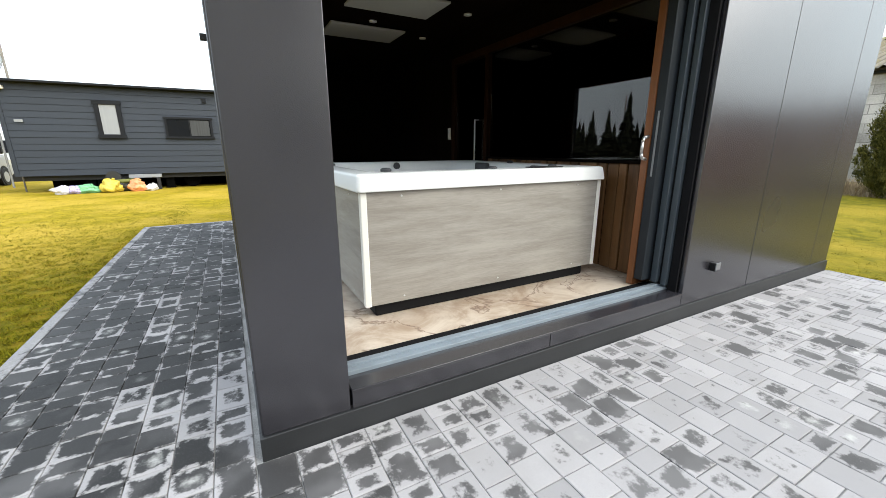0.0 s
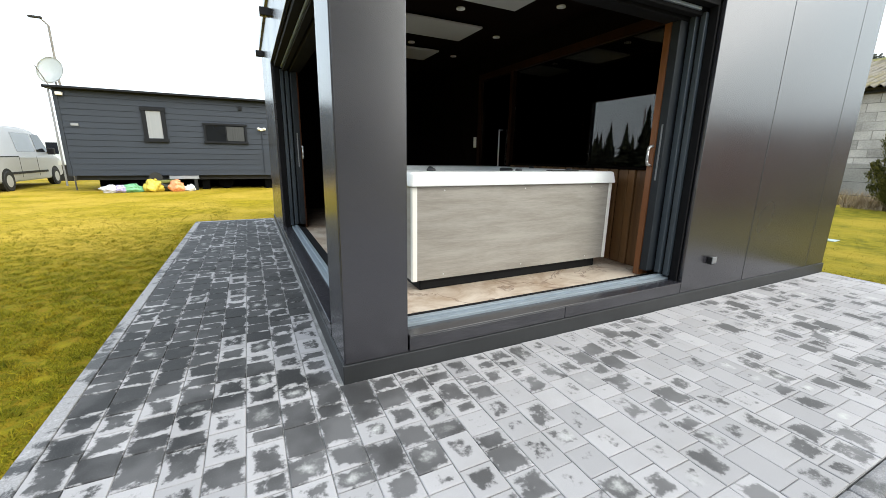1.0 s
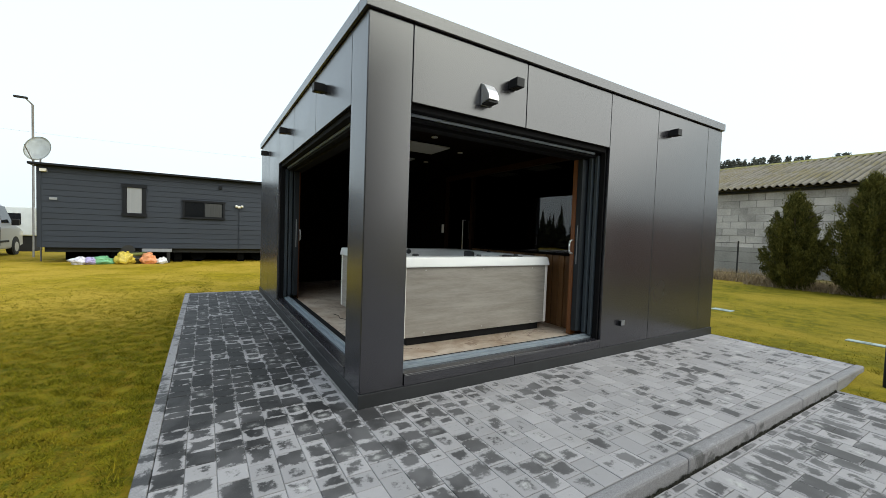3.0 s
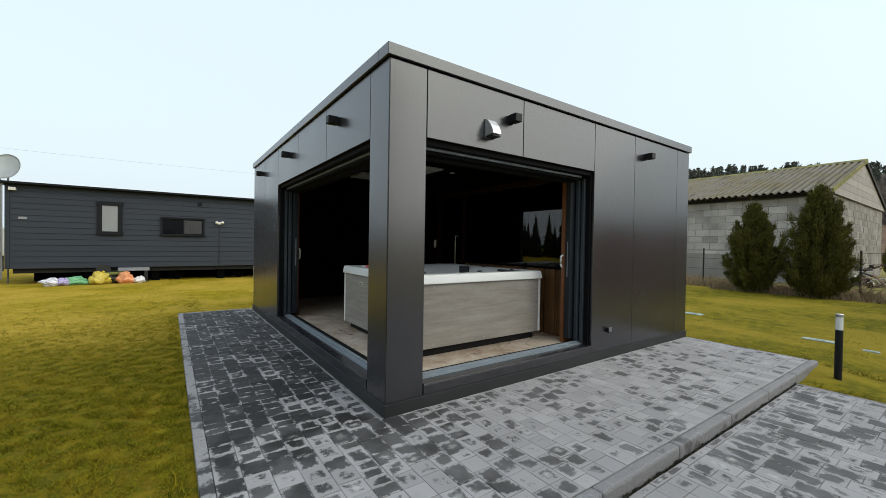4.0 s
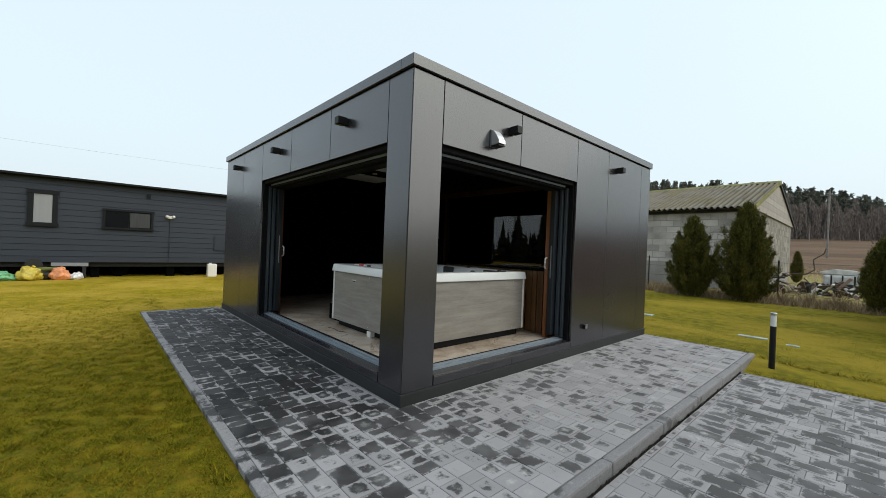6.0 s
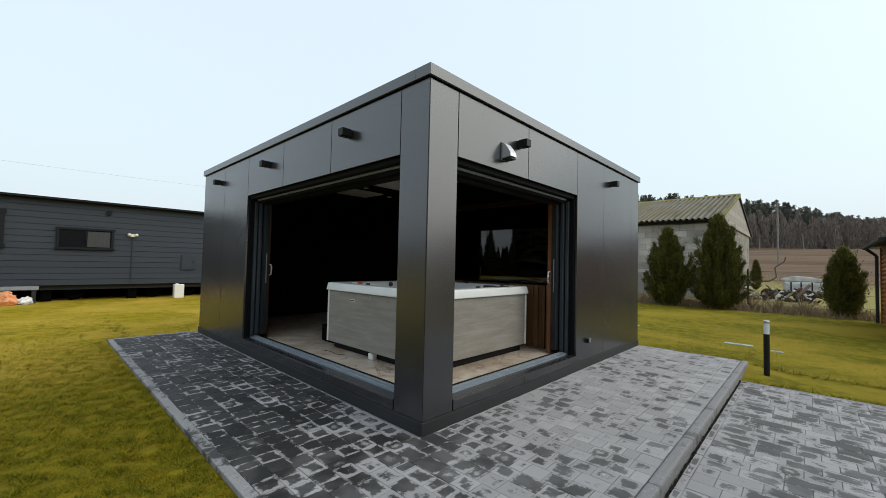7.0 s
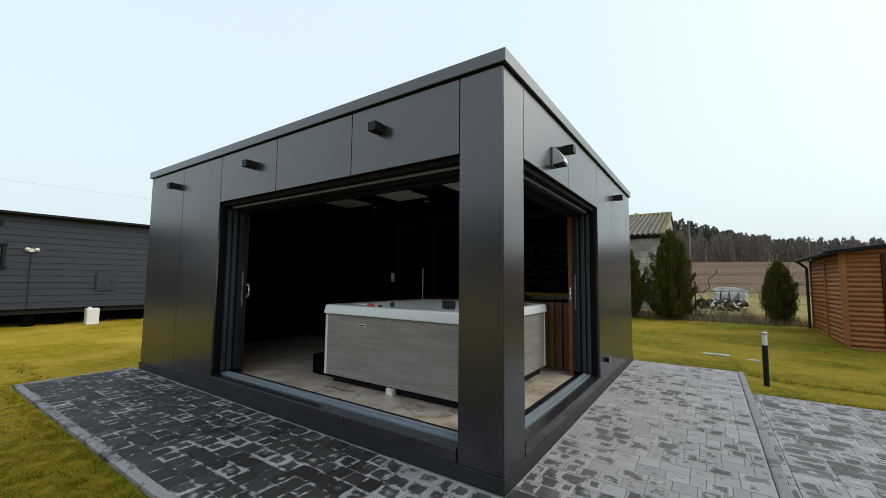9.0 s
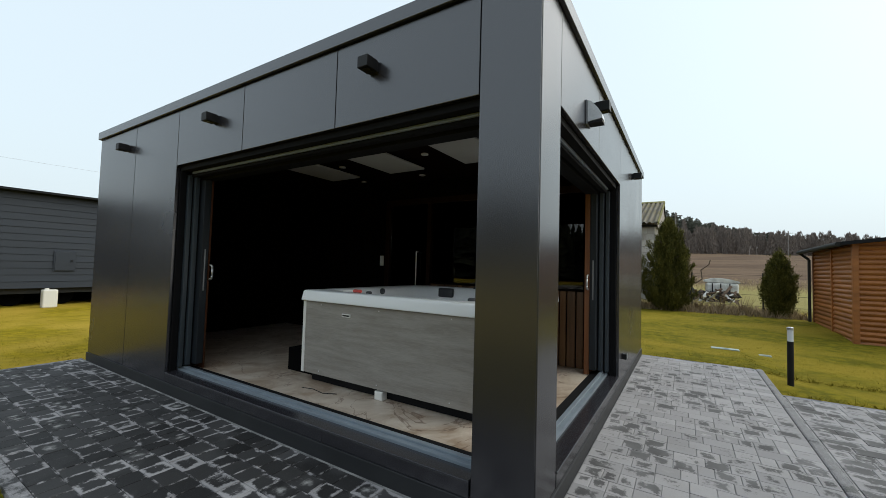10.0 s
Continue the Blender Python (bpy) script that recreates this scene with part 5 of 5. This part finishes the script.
part("downpipe", rod((SX1 + 0.15, SY1 + 0.24, 2.03), (SX1 + 0.10, SY1 + 0.06, 1.85), (SX1 + 0.10, SY1 + 0.06, 0.05), r=0.035, sides=10), M_under, shed)

# ---- trees ----
def sprays(rng, n, envelope, size, up, base):
    """Small leafy tufts filling an envelope: narrow sprays pointing up and outwards, in uneven boughs."""
    boughs = 55
    bh, ba = rng.random(boughs) ** 0.9, rng.random(boughs) * 2 * np.pi
    bk = rng.uniform(0.62, 1.22, boughs)
    pick = rng.integers(0, boughs, n)
    h = np.clip(bh[pick] + 0.075 * rng.standard_normal(n), 0, 1)
    ang = ba[pick] + 0.42 * rng.standard_normal(n)
    loose = rng.random(n) < 0.35
    h = np.where(loose, rng.random(n), h)
    ang = np.where(loose, rng.random(n) * 2 * np.pi, ang)
    k = np.where(loose, 0.86, bk[pick])
    r = envelope(h) * k * (0.30 + 0.70 * np.sqrt(rng.random(n))) * (1 + 0.08 * rng.standard_normal(n))
    c = np.stack([r * np.cos(ang) + base[0], r * np.sin(ang) + base[1], base[2] + up[0] + (up[1] - up[0]) * h], -1)
    out = np.stack([np.cos(ang), np.sin(ang), np.full(n, 2.3)], -1) + 0.45 * rng.standard_normal((n, 3))
    out /= np.linalg.norm(out, axis=1, keepdims=True)
    side = np.cross(out, rng.standard_normal((n, 3)))
    side /= np.linalg.norm(side, axis=1, keepdims=True) + 1e-6
    s = size * (0.4 + 1.0 * rng.random(n) + 1.1 * (rng.random(n) < 0.08))[:, None]
    v = np.stack([c - side * s * 0.12, c + side * s * 0.12, c + out * s], 1).reshape(-1, 3)
    return v, np.arange(3 * n).reshape(-1, 3)


def shrub_tree(seed, x, y, height, width, label, bare=0.12, n=30000, low=0.62):
    z = float(ground_height(x, y))
    t = thing("juniper_tree", (x, y, z), label, "tree", "dark junipers by the fence")
    rng = np.random.default_rng(seed)
    bm = bmesh.new()
    tube(bm, (x, y, z - 0.05), (x + 0.03, y, z + height * 0.7), 0.06, 0.015, 9)
    for k in range(14):
        a = rng.random() * 6.28
        zz = z + height * (0.12 + 0.045 * k)
        tube(bm, (x, y, zz), (x + math.cos(a) * width * 0.38, y + math.sin(a) * width * 0.38, zz + 0.35), 0.018, 0.006, 6)
    part("trunk", bm, M_bark, t)

    # many upswept boughs of uneven reach, each feathered with short sprays
    nb = 46 + int(90 * width)
    per = n * 4 // nb
    vs = []
    for k in range(nb):
        h1 = 1 - (k + rng.random()) / nb if k else 1.0
        az = k * 2.39996 + rng.uniform(-0.5, 0.5)
        full = np.sin(np.pi * min(max(h1, 0.02), 0.985) ** low) ** 0.72
        reach = width / 2 * full * rng.uniform(0.52, 1.16)
        z1 = height * (bare + (1 - bare) * h1) * (1 if k == 0 else rng.uniform(0.96, 1.02))
        z0 = max(height * bare * 0.7, z1 - reach * rng.uniform(0.9, 1.7) - 0.12)
        u = 1 - rng.random(per) ** 1.5 * 0.92
        spread_k = (0.045 + 0.075 * rng.random()) * (1.15 - 0.75 * u)
        c = np.stack([x + np.cos(az) * reach * u, y + np.sin(az) * reach * u, z + z0 + (z1 - z0) * u ** 1.6], -1)
        c += rng.standard_normal((per, 3)) * spread_k[:, None] * [1, 1, 1.3]
        tip = np.stack([np.full(per, np.cos(az) * 0.55), np.full(per, np.sin(az) * 0.55), np.full(per, 1.0)], -1) + 0.42 * rng.standard_normal((per, 3))
        tip /= np.linalg.norm(tip, axis=1, keepdims=True)
        side = np.cross(tip, rng.standard_normal((per, 3)))
        side /= np.linalg.norm(side, axis=1, keepdims=True) + 1e-6
        size = 0.055 * (0.5 + 1.0 * rng.random(per))[:, None]
        vs.append(np.stack([c - side * size * 0.17, c + side * size * 0.17, c + tip * size], 1).reshape(-1, 3))
    v = np.concatenate(vs)
    soup("crown", v, np.arange(len(v)).reshape(-1, 3), M_thuja, t)
    return t


shrub_tree(1, 13.0, 1.32, 2.58, 1.50, "dark green juniper with full crown down to the grass", 0.05)
shrub_tree(2, 13.0, -0.12, 2.98, 1.60, "taller dark green juniper with full crown", 0.05, 34000)
shrub_tree(3, 13.04, -2.97, 1.82, 0.86, "small juniper with a short bare trunk", 0.16, 16000, 0.80)

# ---- fence, dry growth and scrap beyond it ----
fence = thing("wire_fence", (13.9, 2.0, 0.15), "wire mesh fence with dark steel posts", "fence")
for k in range(9):
    y = -6.5 + 1.9 * k
    part("post", rod((13.9, y, 0.0), (13.9, y, 1.45), r=0.024, sides=8), M_under, fence)
for z in (0.4, 0.75, 1.1, 1.38):
    part("wire", rod((13.9, -6.5, z), (13.9, 8.7, z), r=0.004, sides=4), M_under, fence)


def twigs(name, rng, n, x0, x1, y0, y1, h, m, label, cat):
    x = rng.uniform(x0, x1, n)
    y = rng.uniform(y0, y1, n)
    z = ground_height(x, y)
    lean = rng.standard_normal((n, 2)) * 0.45
    hh = h * (0.35 + 0.75 * rng.random(n))
    a = np.stack([x, y, z - 0.02], -1)
    b = a + np.stack([lean[:, 0] * hh, lean[:, 1] * hh, hh], -1)
    s = np.stack([rng.standard_normal(n), rng.standard_normal(n), np.zeros(n)], -1)
    s /= np.linalg.norm(s, axis=1, keepdims=True)
    w = 0.012
    v = np.stack([a - s * w, a + s * w, b], 1).reshape(-1, 3)
    ob = soup(name, v, np.arange(3 * n).reshape(-1, 3), m)
    return tagged(ob, label, cat, kind="stuff")


rg = np.random.default_rng(11)
twigs("dry_growth", rg, 4500, 13.3, 14.8, 1.7, 9.0, 0.40, M_twig, "brown dry weeds and twigs along the fence", "dry weeds")
twigs("low_dry_growth", rg, 6500, 12.7, 15.0, -3.6, 2.4, 0.27, M_twig, "low straw-coloured weeds under the junipers", "dry weeds")
for sy_ in (-0.95, -1.55, -2.15):
    twigs("bare_shrub", rg, 70, 13.25, 13.5, sy_ - 0.10, sy_ + 0.10, 0.72, M_twig, "low bare shrub by the fence", "shrub")

twigs("tall_dry_grass", rg, 9000, 33.0, 46.0, -26.0, 9.0, 0.42, M_straw, "pale tall dry grass along the field edge", "dry grass")
far_bush = thing("cypress_tree", (30.2, 0.30, float(ground_height(30.2, 0.3))), "slim green cypress beside the barn", "tree")
fv, ff = sprays(np.random.default_rng(5), 9000, lambda h: 0.32 * np.clip(np.sin(np.pi * np.clip(h, 0.012, 0.995) ** 0.6) ** 0.6, 0.1, 1), 0.08, (0.05, 1.85), (30.2, 0.30, float(ground_height(30.2, 0.3))))
soup("crown", fv, ff, M_thuja, far_bush)
part("trunk", rod((30.2, 0.30, float(ground_height(30.2, 0.3)) - 0.05), (30.2, 0.30, 1.6), r=0.04, sides=8), M_bark, far_bush)

tank = thing("water_tank", (20.6, -1.4, 0.16), "dirty white tank on a low trailer among scrap", "tank")
part("body", boxes((20.25, 21.0, -2.68, -1.42, 0.49, 0.97), bevel=0.09), M_tank, tank, smooth=False)
part("cover", prism([(-2.72, 0.95), (-1.38, 0.98), (-1.30, 1.08), (-1.75, 1.20), (-2.30, 1.17), (-2.74, 1.05)], "X", 20.30, 20.95, 0.03), M_tank, tank, "pale sheet laid over the tank")
for yb in (-2.36, -2.02, -1.70):
    part("strap", boxes((20.235, 20.2495, yb, yb + 0.05, 0.50, 0.95)), M_under, tank)
part("frame", boxes((20.2, 21.0, -2.45, -0.95, 0.38, 0.48)), M_rust, tank)
for y in (-2.2, -0.9):
    part("wheel", lathe([(0.2, -0.08), (0.25, -0.06), (0.25, 0.06), (0.2, 0.08)], (20.3, y, 0.38), "X"), M_tyre, tank)
heap = thing("scrap_heap", (19.5, -0.6, 0.16), "heap of rusty scrap, boards and pale sheets", "scrap heap")
for k in range(110):
    x, y = rg.uniform(18.2, 20.6), rg.uniform(-2.6, 0.2)
    z = 0.12 + rg.random() ** 1.4 * (0.75 if y > -1.1 else 0.5)
    bm = boxes((-rg.uniform(0.06, 0.4), rg.uniform(0.06, 0.4), -0.05, 0.05, -0.015, 0.02))
    bmesh.ops.transform(bm, matrix=pose(x, y, z, rg.uniform(-50, 50), rg.uniform(-50, 50), rg.uniform(0, 180)), verts=bm.verts)
    part("scrap", bm, (M_tank, M_rust, M_under, M_rust, M_under)[k % 5], heap)
limb = thing("dead_branch", (19.2, -1.1, 0.16), "bent dead branch sticking up from the scrap", "branch")
part("limb", rod((19.2, -0.3, 0.75), (19.2, -0.6, 0.95), (19.2, -1.0, 0.95), (19.2, -1.25, 1.15), (19.2, -1.2, 1.55), (19.2, -1.5, 1.8), (19.2, -1.55, 2.0), r=0.022, sides=7), M_bark, limb)
for px, py, z0, z1 in ((60.0, 0.6, 1.5, 9.7), (100.0, -17.9, 4.0, 10.4), (85, 14, 3.0, 11.0)):
    up_ = thing("utility_pole", (px, py, z0), "wooden utility pole on the far slope", "utility pole")
    part("shaft", rod((px, py, z0 - 1), (px, py, z1), r=0.09, sides=8), M_pole, up_)
    part("crossarm", boxes((px - 0.05, px + 0.05, py - 0.8, py + 0.8, z1 - 0.5, z1 - 0.4)), M_pole, up_)

wire = thing("overhead_cable", (-48.0, 40.0, -0.2), "thin overhead cable between two far wooden poles", "overhead cable")
part("pole", rod((-48, 40, -0.3), (-48, 40, 8.9), r=0.1, sides=8), M_pole, wire)
part("pole", rod((30, 40, -0.3), (30, 40, 8.9), r=0.1, sides=8), M_pole, wire)
part("cable", rod(*[(-48 + 6.5 * k, 40, 8.8 - 0.7 * math.sin(math.pi * k / 12)) for k in range(13)], r=0.005, sides=5), M_pole, wire)

lids = ((7.27, -1.26, 0.09, 0.22), (7.16, -1.84, 0.06, 0.09), (8.15, 0.98, 0.12, 0.18))
for lx, ly, a, b in lids:
    z = float(ground_height(lx, ly))
    l = thing("tank_lid", (lx, ly, z), "pale green plastic inspection lid set in the lawn", "lid", "inspection lids")
    part("cover", boxes((lx - a * 0.9, lx + a * 0.9, ly - b, ly + b, z - 0.05, z + 0.012), bevel=0.005), M_lid, l)
    part("grip", boxes((lx - 0.03, lx + 0.03, ly - 0.06, ly + 0.06, z + 0.0125, z + 0.018), bevel=0.002), M_lid, l)


# ---- woods on the far slope and round the plot ----
def conifers(rng, xs, ys, hs, z, spread_=0.22, tiers=6, sides=7):
    """Ragged spired trees: tiers of drooping skirts."""
    vs, fs, n0 = [], [], 0
    for x, y, h, zz in zip(xs, ys, hs, z):
        for k in range(tiers):
            t = k / tiers
            r = h * spread_ * (1 - t) * rng.uniform(0.75, 1.2)
            za = zz + h * (0.08 + 0.9 * t)
            zb = zz + h * (0.08 + 0.9 * min(1, t + 1.7 / tiers))
            a = rng.random() * 6.28 + np.arange(sides) * 2 * np.pi / sides
            rr = r * rng.uniform(0.6, 1.25, sides)
            ring = np.stack([x + rr * np.cos(a), y + rr * np.sin(a), za - rng.uniform(0, 0.06, sides) * h], -1)
            vs.append(np.vstack([ring, [[x, y, zb]]]))
            fs.extend([(n0 + i, n0 + (i + 1) % sides, n0 + sides) for i in range(sides)])
            n0 += sides + 1
    return np.concatenate(vs), np.array(fs)


def wood(rng, xs, ys, hs, tris, low, width, grain=0.03, tall=0.04):
    """Round-headed trees far off: loose heaps of leafy scraps over thin stems."""
    vs = []
    for x, y, h in zip(xs, ys, hs):
        z0 = float(ground_height(x, y)) - 0.3
        a = rng.random(tris) * 6.28
        t = rng.random(tris)
        r = h * width * np.sqrt(rng.random(tris)) * np.sqrt(np.clip(1.05 - t, 0, 1)) * rng.uniform(0.7, 1.3)
        c = np.stack([x + r * np.cos(a), y + r * np.sin(a), z0 + h * (low + (1 - low) * t)], -1)
        s1 = rng.standard_normal((tris, 3)) * h * grain
        s2 = rng.standard_normal((tris, 3)) * h * grain
        vs.append(np.stack([c - s1, c + s1, c + s2 + [0, 0, h * tall]], 1).reshape(-1, 3))
    v = np.concatenate(vs)
    return v, np.arange(len(v)).reshape(-1, 3)


rw = np.random.default_rng(21)
n = 1250
xs, ys = rw.uniform(122, 156, n), rw.uniform(-60, 110, n)
hs = rw.uniform(4.0, 8.0, n) * np.interp(ys, [-60, -20, 10], [0.45, 0.65, 1.0])
v, f = wood(rw, xs, ys, hs, 240, 0.2, 0.20, 0.028, 0.03)
tagged(soup("far_wood", v, f, M_farpine), "dark pine wood on the far hillside", "wood", kind="stuff")
n = 700
xs, ys = rw.uniform(105, 128, n), rw.uniform(-60, 80, n)
hs = rw.uniform(4.5, 8.0, n) * np.interp(ys, [-60, -20, 10], [0.5, 0.7, 1.0])
v, f = wood(rw, xs, ys, hs, 420, 0.0, 0.20, 0.009, 0.10)
tagged(soup("bare_wood", v, f, M_bare), "grey-brown bare trees at the foot of the wood", "wood", kind="stuff")

sv = bmesh.new()
for k in range(11):
    sx_, sy_ = rw.uniform(102, 110), rw.uniform(-14, 16)
    sz_ = float(ground_height(sx_, sy_))
    tube(sv, (sx_, sy_, sz_ - 0.3), (sx_ + rw.uniform(-0.3, 0.3), sy_ + rw.uniform(-0.4, 0.4), sz_ + rw.uniform(2.0, 4.5)), 0.09, 0.03, 6)
tagged(part("birch_stems", sv, M_birch), "pale birch stems along the edge of the wood", "wood", kind="stuff")

# low brown hedge on the northern horizon
n = 160
an = rw.uniform(math.pi * 0.48, math.pi * 0.70, n)
v, f = wood(rw, 75 * np.cos(an), 75 * np.sin(an), rw.uniform(1.6, 3.2, n), 60, 0.0, 0.5)
tagged(soup("far_hedge", v, f, M_bare), "low brown hedge along the far northern edge", "hedge", kind="stuff")

# trees standing west and south of the plot, which the glass and panels mirror
n = 130
an = rw.uniform(math.pi * 0.68, math.pi * 1.80, n)
rr = rw.uniform(44, 62, n)
xs, ys = np.append(rr * np.cos(an), (-45, -38, -52)), np.append(rr * np.sin(an), (37, 46, 27))
hs = np.append(rw.uniform(3.5, 6.5, n), (9.4, 7.6, 7.2))
aw = np.append(rw.uniform(math.pi * 0.90, math.pi * 1.2, 150), rw.uniform(math.pi * 0.70, math.pi * 0.91, 160))
dw = rw.uniform(44, 58, 310)
xs, ys = np.append(xs, dw * np.cos(aw)), np.append(ys, dw * np.sin(aw))
hs = np.concatenate([hs, rw.uniform(7.5, 10.5, 150), np.where(aw[150:] > math.pi * 0.802, rw.uniform(9.5, 13.0, 160), rw.uniform(2.8, 4.8, 160))])
v, f = conifers(rw, xs, ys, hs, np.full(len(xs), -0.2), 0.20, 14, 11)
tagged(soup("tree_belt", v, f, M_conifer), "belt of dark conifers round the plot", "wood", kind="stuff")


# ---- grass blades ----
def grass(rng, n, x0, x1, y0, y1, keep, h):
    x, y = rng.uniform(x0, x1, n), rng.uniform(y0, y1, n)
    k = keep(x, y)
    x, y = x[k], y[k]
    n = len(x)
    clump = np.array([noise.noise(Vector((a * 8, b * 8, 0))) for a, b in zip(x, y)])
    hh = h * (0.5 + 0.8 * rng.random(n)) * np.clip(1 + 1.5 * clump, 0.25, 2.0)
    z = ground_height(x, y)
    a = np.stack([x, y, z - 0.005], -1)
    lean = rng.standard_normal((n, 2)) * 0.9
    b = a + np.stack([lean[:, 0] * hh, lean[:, 1] * hh, hh], -1)
    t = rng.random(n) * 6.28
    s = np.stack([np.cos(t), np.sin(t), np.zeros(n)], -1) * (0.0020 + 0.0026 * rng.random(n))[:, None]
    return np.stack([a - s, a + s, b], 1).reshape(-1, 3)


rgx = np.random.default_rng(31)


def fade(scale, cx, cy):
    """Fewer blades further from a point, with no edge to the patch."""
    return lambda x, y: rgx.random(len(x)) < np.exp(-np.hypot(x - cx, y - cy) / scale)


def open_lawn(x, y):
    return ((x < -1.315) | (x > 5.49) | (y > 6.36)) & ((y > -1.64) | (x > 4.49) | (x < -1.33)) & ~((x > -0.05) & (x < 5.5) & (y > -0.05) & (y < 6.25))


near = grass(rgx, 3200000, -9, 1, -6, 14, lambda x, y: open_lawn(x, y) & fade(2.4, -1.8, 1.2)(x, y), 0.021)
edge = grass(rgx, 2500, -1.46, -1.325, -1.6, 6.4, lambda x, y: x < 0, 0.026)
east = grass(rgx, 160000, 4.4, 13, -7, 6, lambda x, y: open_lawn(x, y) & fade(2.8, 5.2, -1.9)(x, y), 0.017)
east_edge = grass(rgx, 9000, 4.48, 5.65, -4.5, -0.1, lambda x, y: ((x > 5.49) | ((y < -1.64) & (x < 4.62))), 0.06)
blades = np.concatenate([east, east_edge])
tagged(soup("lawn_grass", blades, np.arange(len(blades)).reshape(-1, 3), M_fresh), "fresh short grass beside the drive", "grass", kind="stuff")
blades = np.concatenate([near, edge])
tagged(soup("grass", blades, np.arange(len(blades)).reshape(-1, 3), M_blade), "short yellow-green grass blades", "grass", kind="stuff")

moss_x = rgx.uniform(-0.3, 4.4, 7000)
moss_h = 0.030 * rgx.random(7000) * (0.35 + 0.65 * np.abs(np.sin(moss_x * 9) * np.sin(moss_x * 23 + 1)))
mv = np.stack([moss_x, rgx.uniform(-1.604, -1.588, 7000), np.full(7000, -0.106)], -1)
ms = rgx.standard_normal((7000, 3)) * [0.009, 0.004, 0]
mt = mv + np.stack([rgx.standard_normal(7000) * 0.012, rgx.uniform(-0.008, 0.002, 7000), moss_h + 0.01], -1)
blades = np.stack([mv - ms, mv + ms, mt], 1).reshape(-1, 3)
tagged(soup("moss", blades, np.arange(len(blades)).reshape(-1, 3), M_soil), "dark moss growing along the kerb foot", "moss", kind="stuff")

# ---- pavers ----
PW = 0.1515


def paver_geometry(bm, uv, cx, cy, lx, ly, top, lift):
    """One paver with a chamfered top."""
    hx, hy, c = lx / 2, ly / 2, 0.003
    rings = []
    for k, z in ((0, -0.03), (0, -0.0025), (c, 0.0)):
        rings.append([bm.verts.new((cx + sx * (hx - k), cy + sy * (hy - k), top + z + (lift * sx * sy))) for sx, sy in ((-1, -1), (1, -1), (1, 1), (-1, 1))])
    for a, b in zip(rings, rings[1:]):
        for i in range(4):
            j = (i + 1) % 4
            bm.faces.new((a[i], a[j], b[j], b[i]))
    f = bm.faces.new(rings[2])
    for loop, co in zip(f.loops, ((0, 0), (1, 0), (1, 1), (0, 1))):
        loop[uv].uv = co


def paver_mesh(ly, m):
    bm = bmesh.new()
    uv = bm.loops.layers.uv.new("uv")
    paver_geometry(bm, uv, 0, 0, PW - 0.004, ly - 0.004, 0, 0)
    me = bpy.data.meshes.new("paver")
    bm.to_mesh(me)
    bm.free()
    me.materials.append(m)
    return me


def lay(parent, x0, x1, span, top, m, near_rule, rest_name, lengths):
    """Rows of pavers in mixed lengths along y; the nearest as pieces, the others joined."""
    rp = random.Random(3)
    made = {}
    rest = bmesh.new()
    uv = rest.loops.layers.uv.new("uv")
    n_rows = round((x1 - x0) / PW)
    w = (x1 - x0) / n_rows
    count = 0
    for r in range(n_rows):
        cx = x0 + w * (r + 0.5)
        y0, y1 = span(cx)
        y = y0
        while y < y1 - 0.03:
            ln = rp.choice(lengths)
            if y1 - (y + ln) < 0.09:
                ln = round(y1 - y, 3)
            cy = y + ln / 2
            z = top + rp.uniform(-0.002, 0.0015)
            if near_rule(cx, cy) and count < 300:
                if ln not in made:
                    made[ln] = paver_mesh(ln, m)
                piece("paver", made[ln], parent, (cx, cy, z))
                count += 1
            else:
                paver_geometry(rest, uv, cx, cy, PW - 0.004, ln - 0.004, z, rp.uniform(-0.0008, 0.0008))
            y += ln
    tagged(part(rest_name, rest, m, parent), kind="stuff")


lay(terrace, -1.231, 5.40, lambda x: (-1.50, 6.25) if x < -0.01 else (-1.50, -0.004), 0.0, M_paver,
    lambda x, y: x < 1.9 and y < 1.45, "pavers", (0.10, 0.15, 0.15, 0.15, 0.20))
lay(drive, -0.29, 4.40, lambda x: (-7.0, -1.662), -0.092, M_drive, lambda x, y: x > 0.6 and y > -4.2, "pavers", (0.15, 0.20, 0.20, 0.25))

# a course of narrow cut pavers along the kerb foot
rc = random.Random(8)
cut_mesh = {}
x = -0.29
while x < 4.30:
    ln = min(rc.choice((0.15, 0.20, 0.20, 0.25)), 4.40 - x)
    if ln not in cut_mesh:
        cm = bmesh.new()
        cuv = cm.loops.layers.uv.new("uv")
        paver_geometry(cm, cuv, 0, 0, ln - 0.005, 0.053, 0, 0)
        cut_mesh[ln] = bpy.data.meshes.new("paver")
        cm.to_mesh(cut_mesh[ln])
        cm.free()
        cut_mesh[ln].materials.append(M_drive)
    piece("paver", cut_mesh[ln], drive, (x + ln / 2, -1.631, -0.092 + rc.uniform(-0.003, 0.001)))
    x += ln
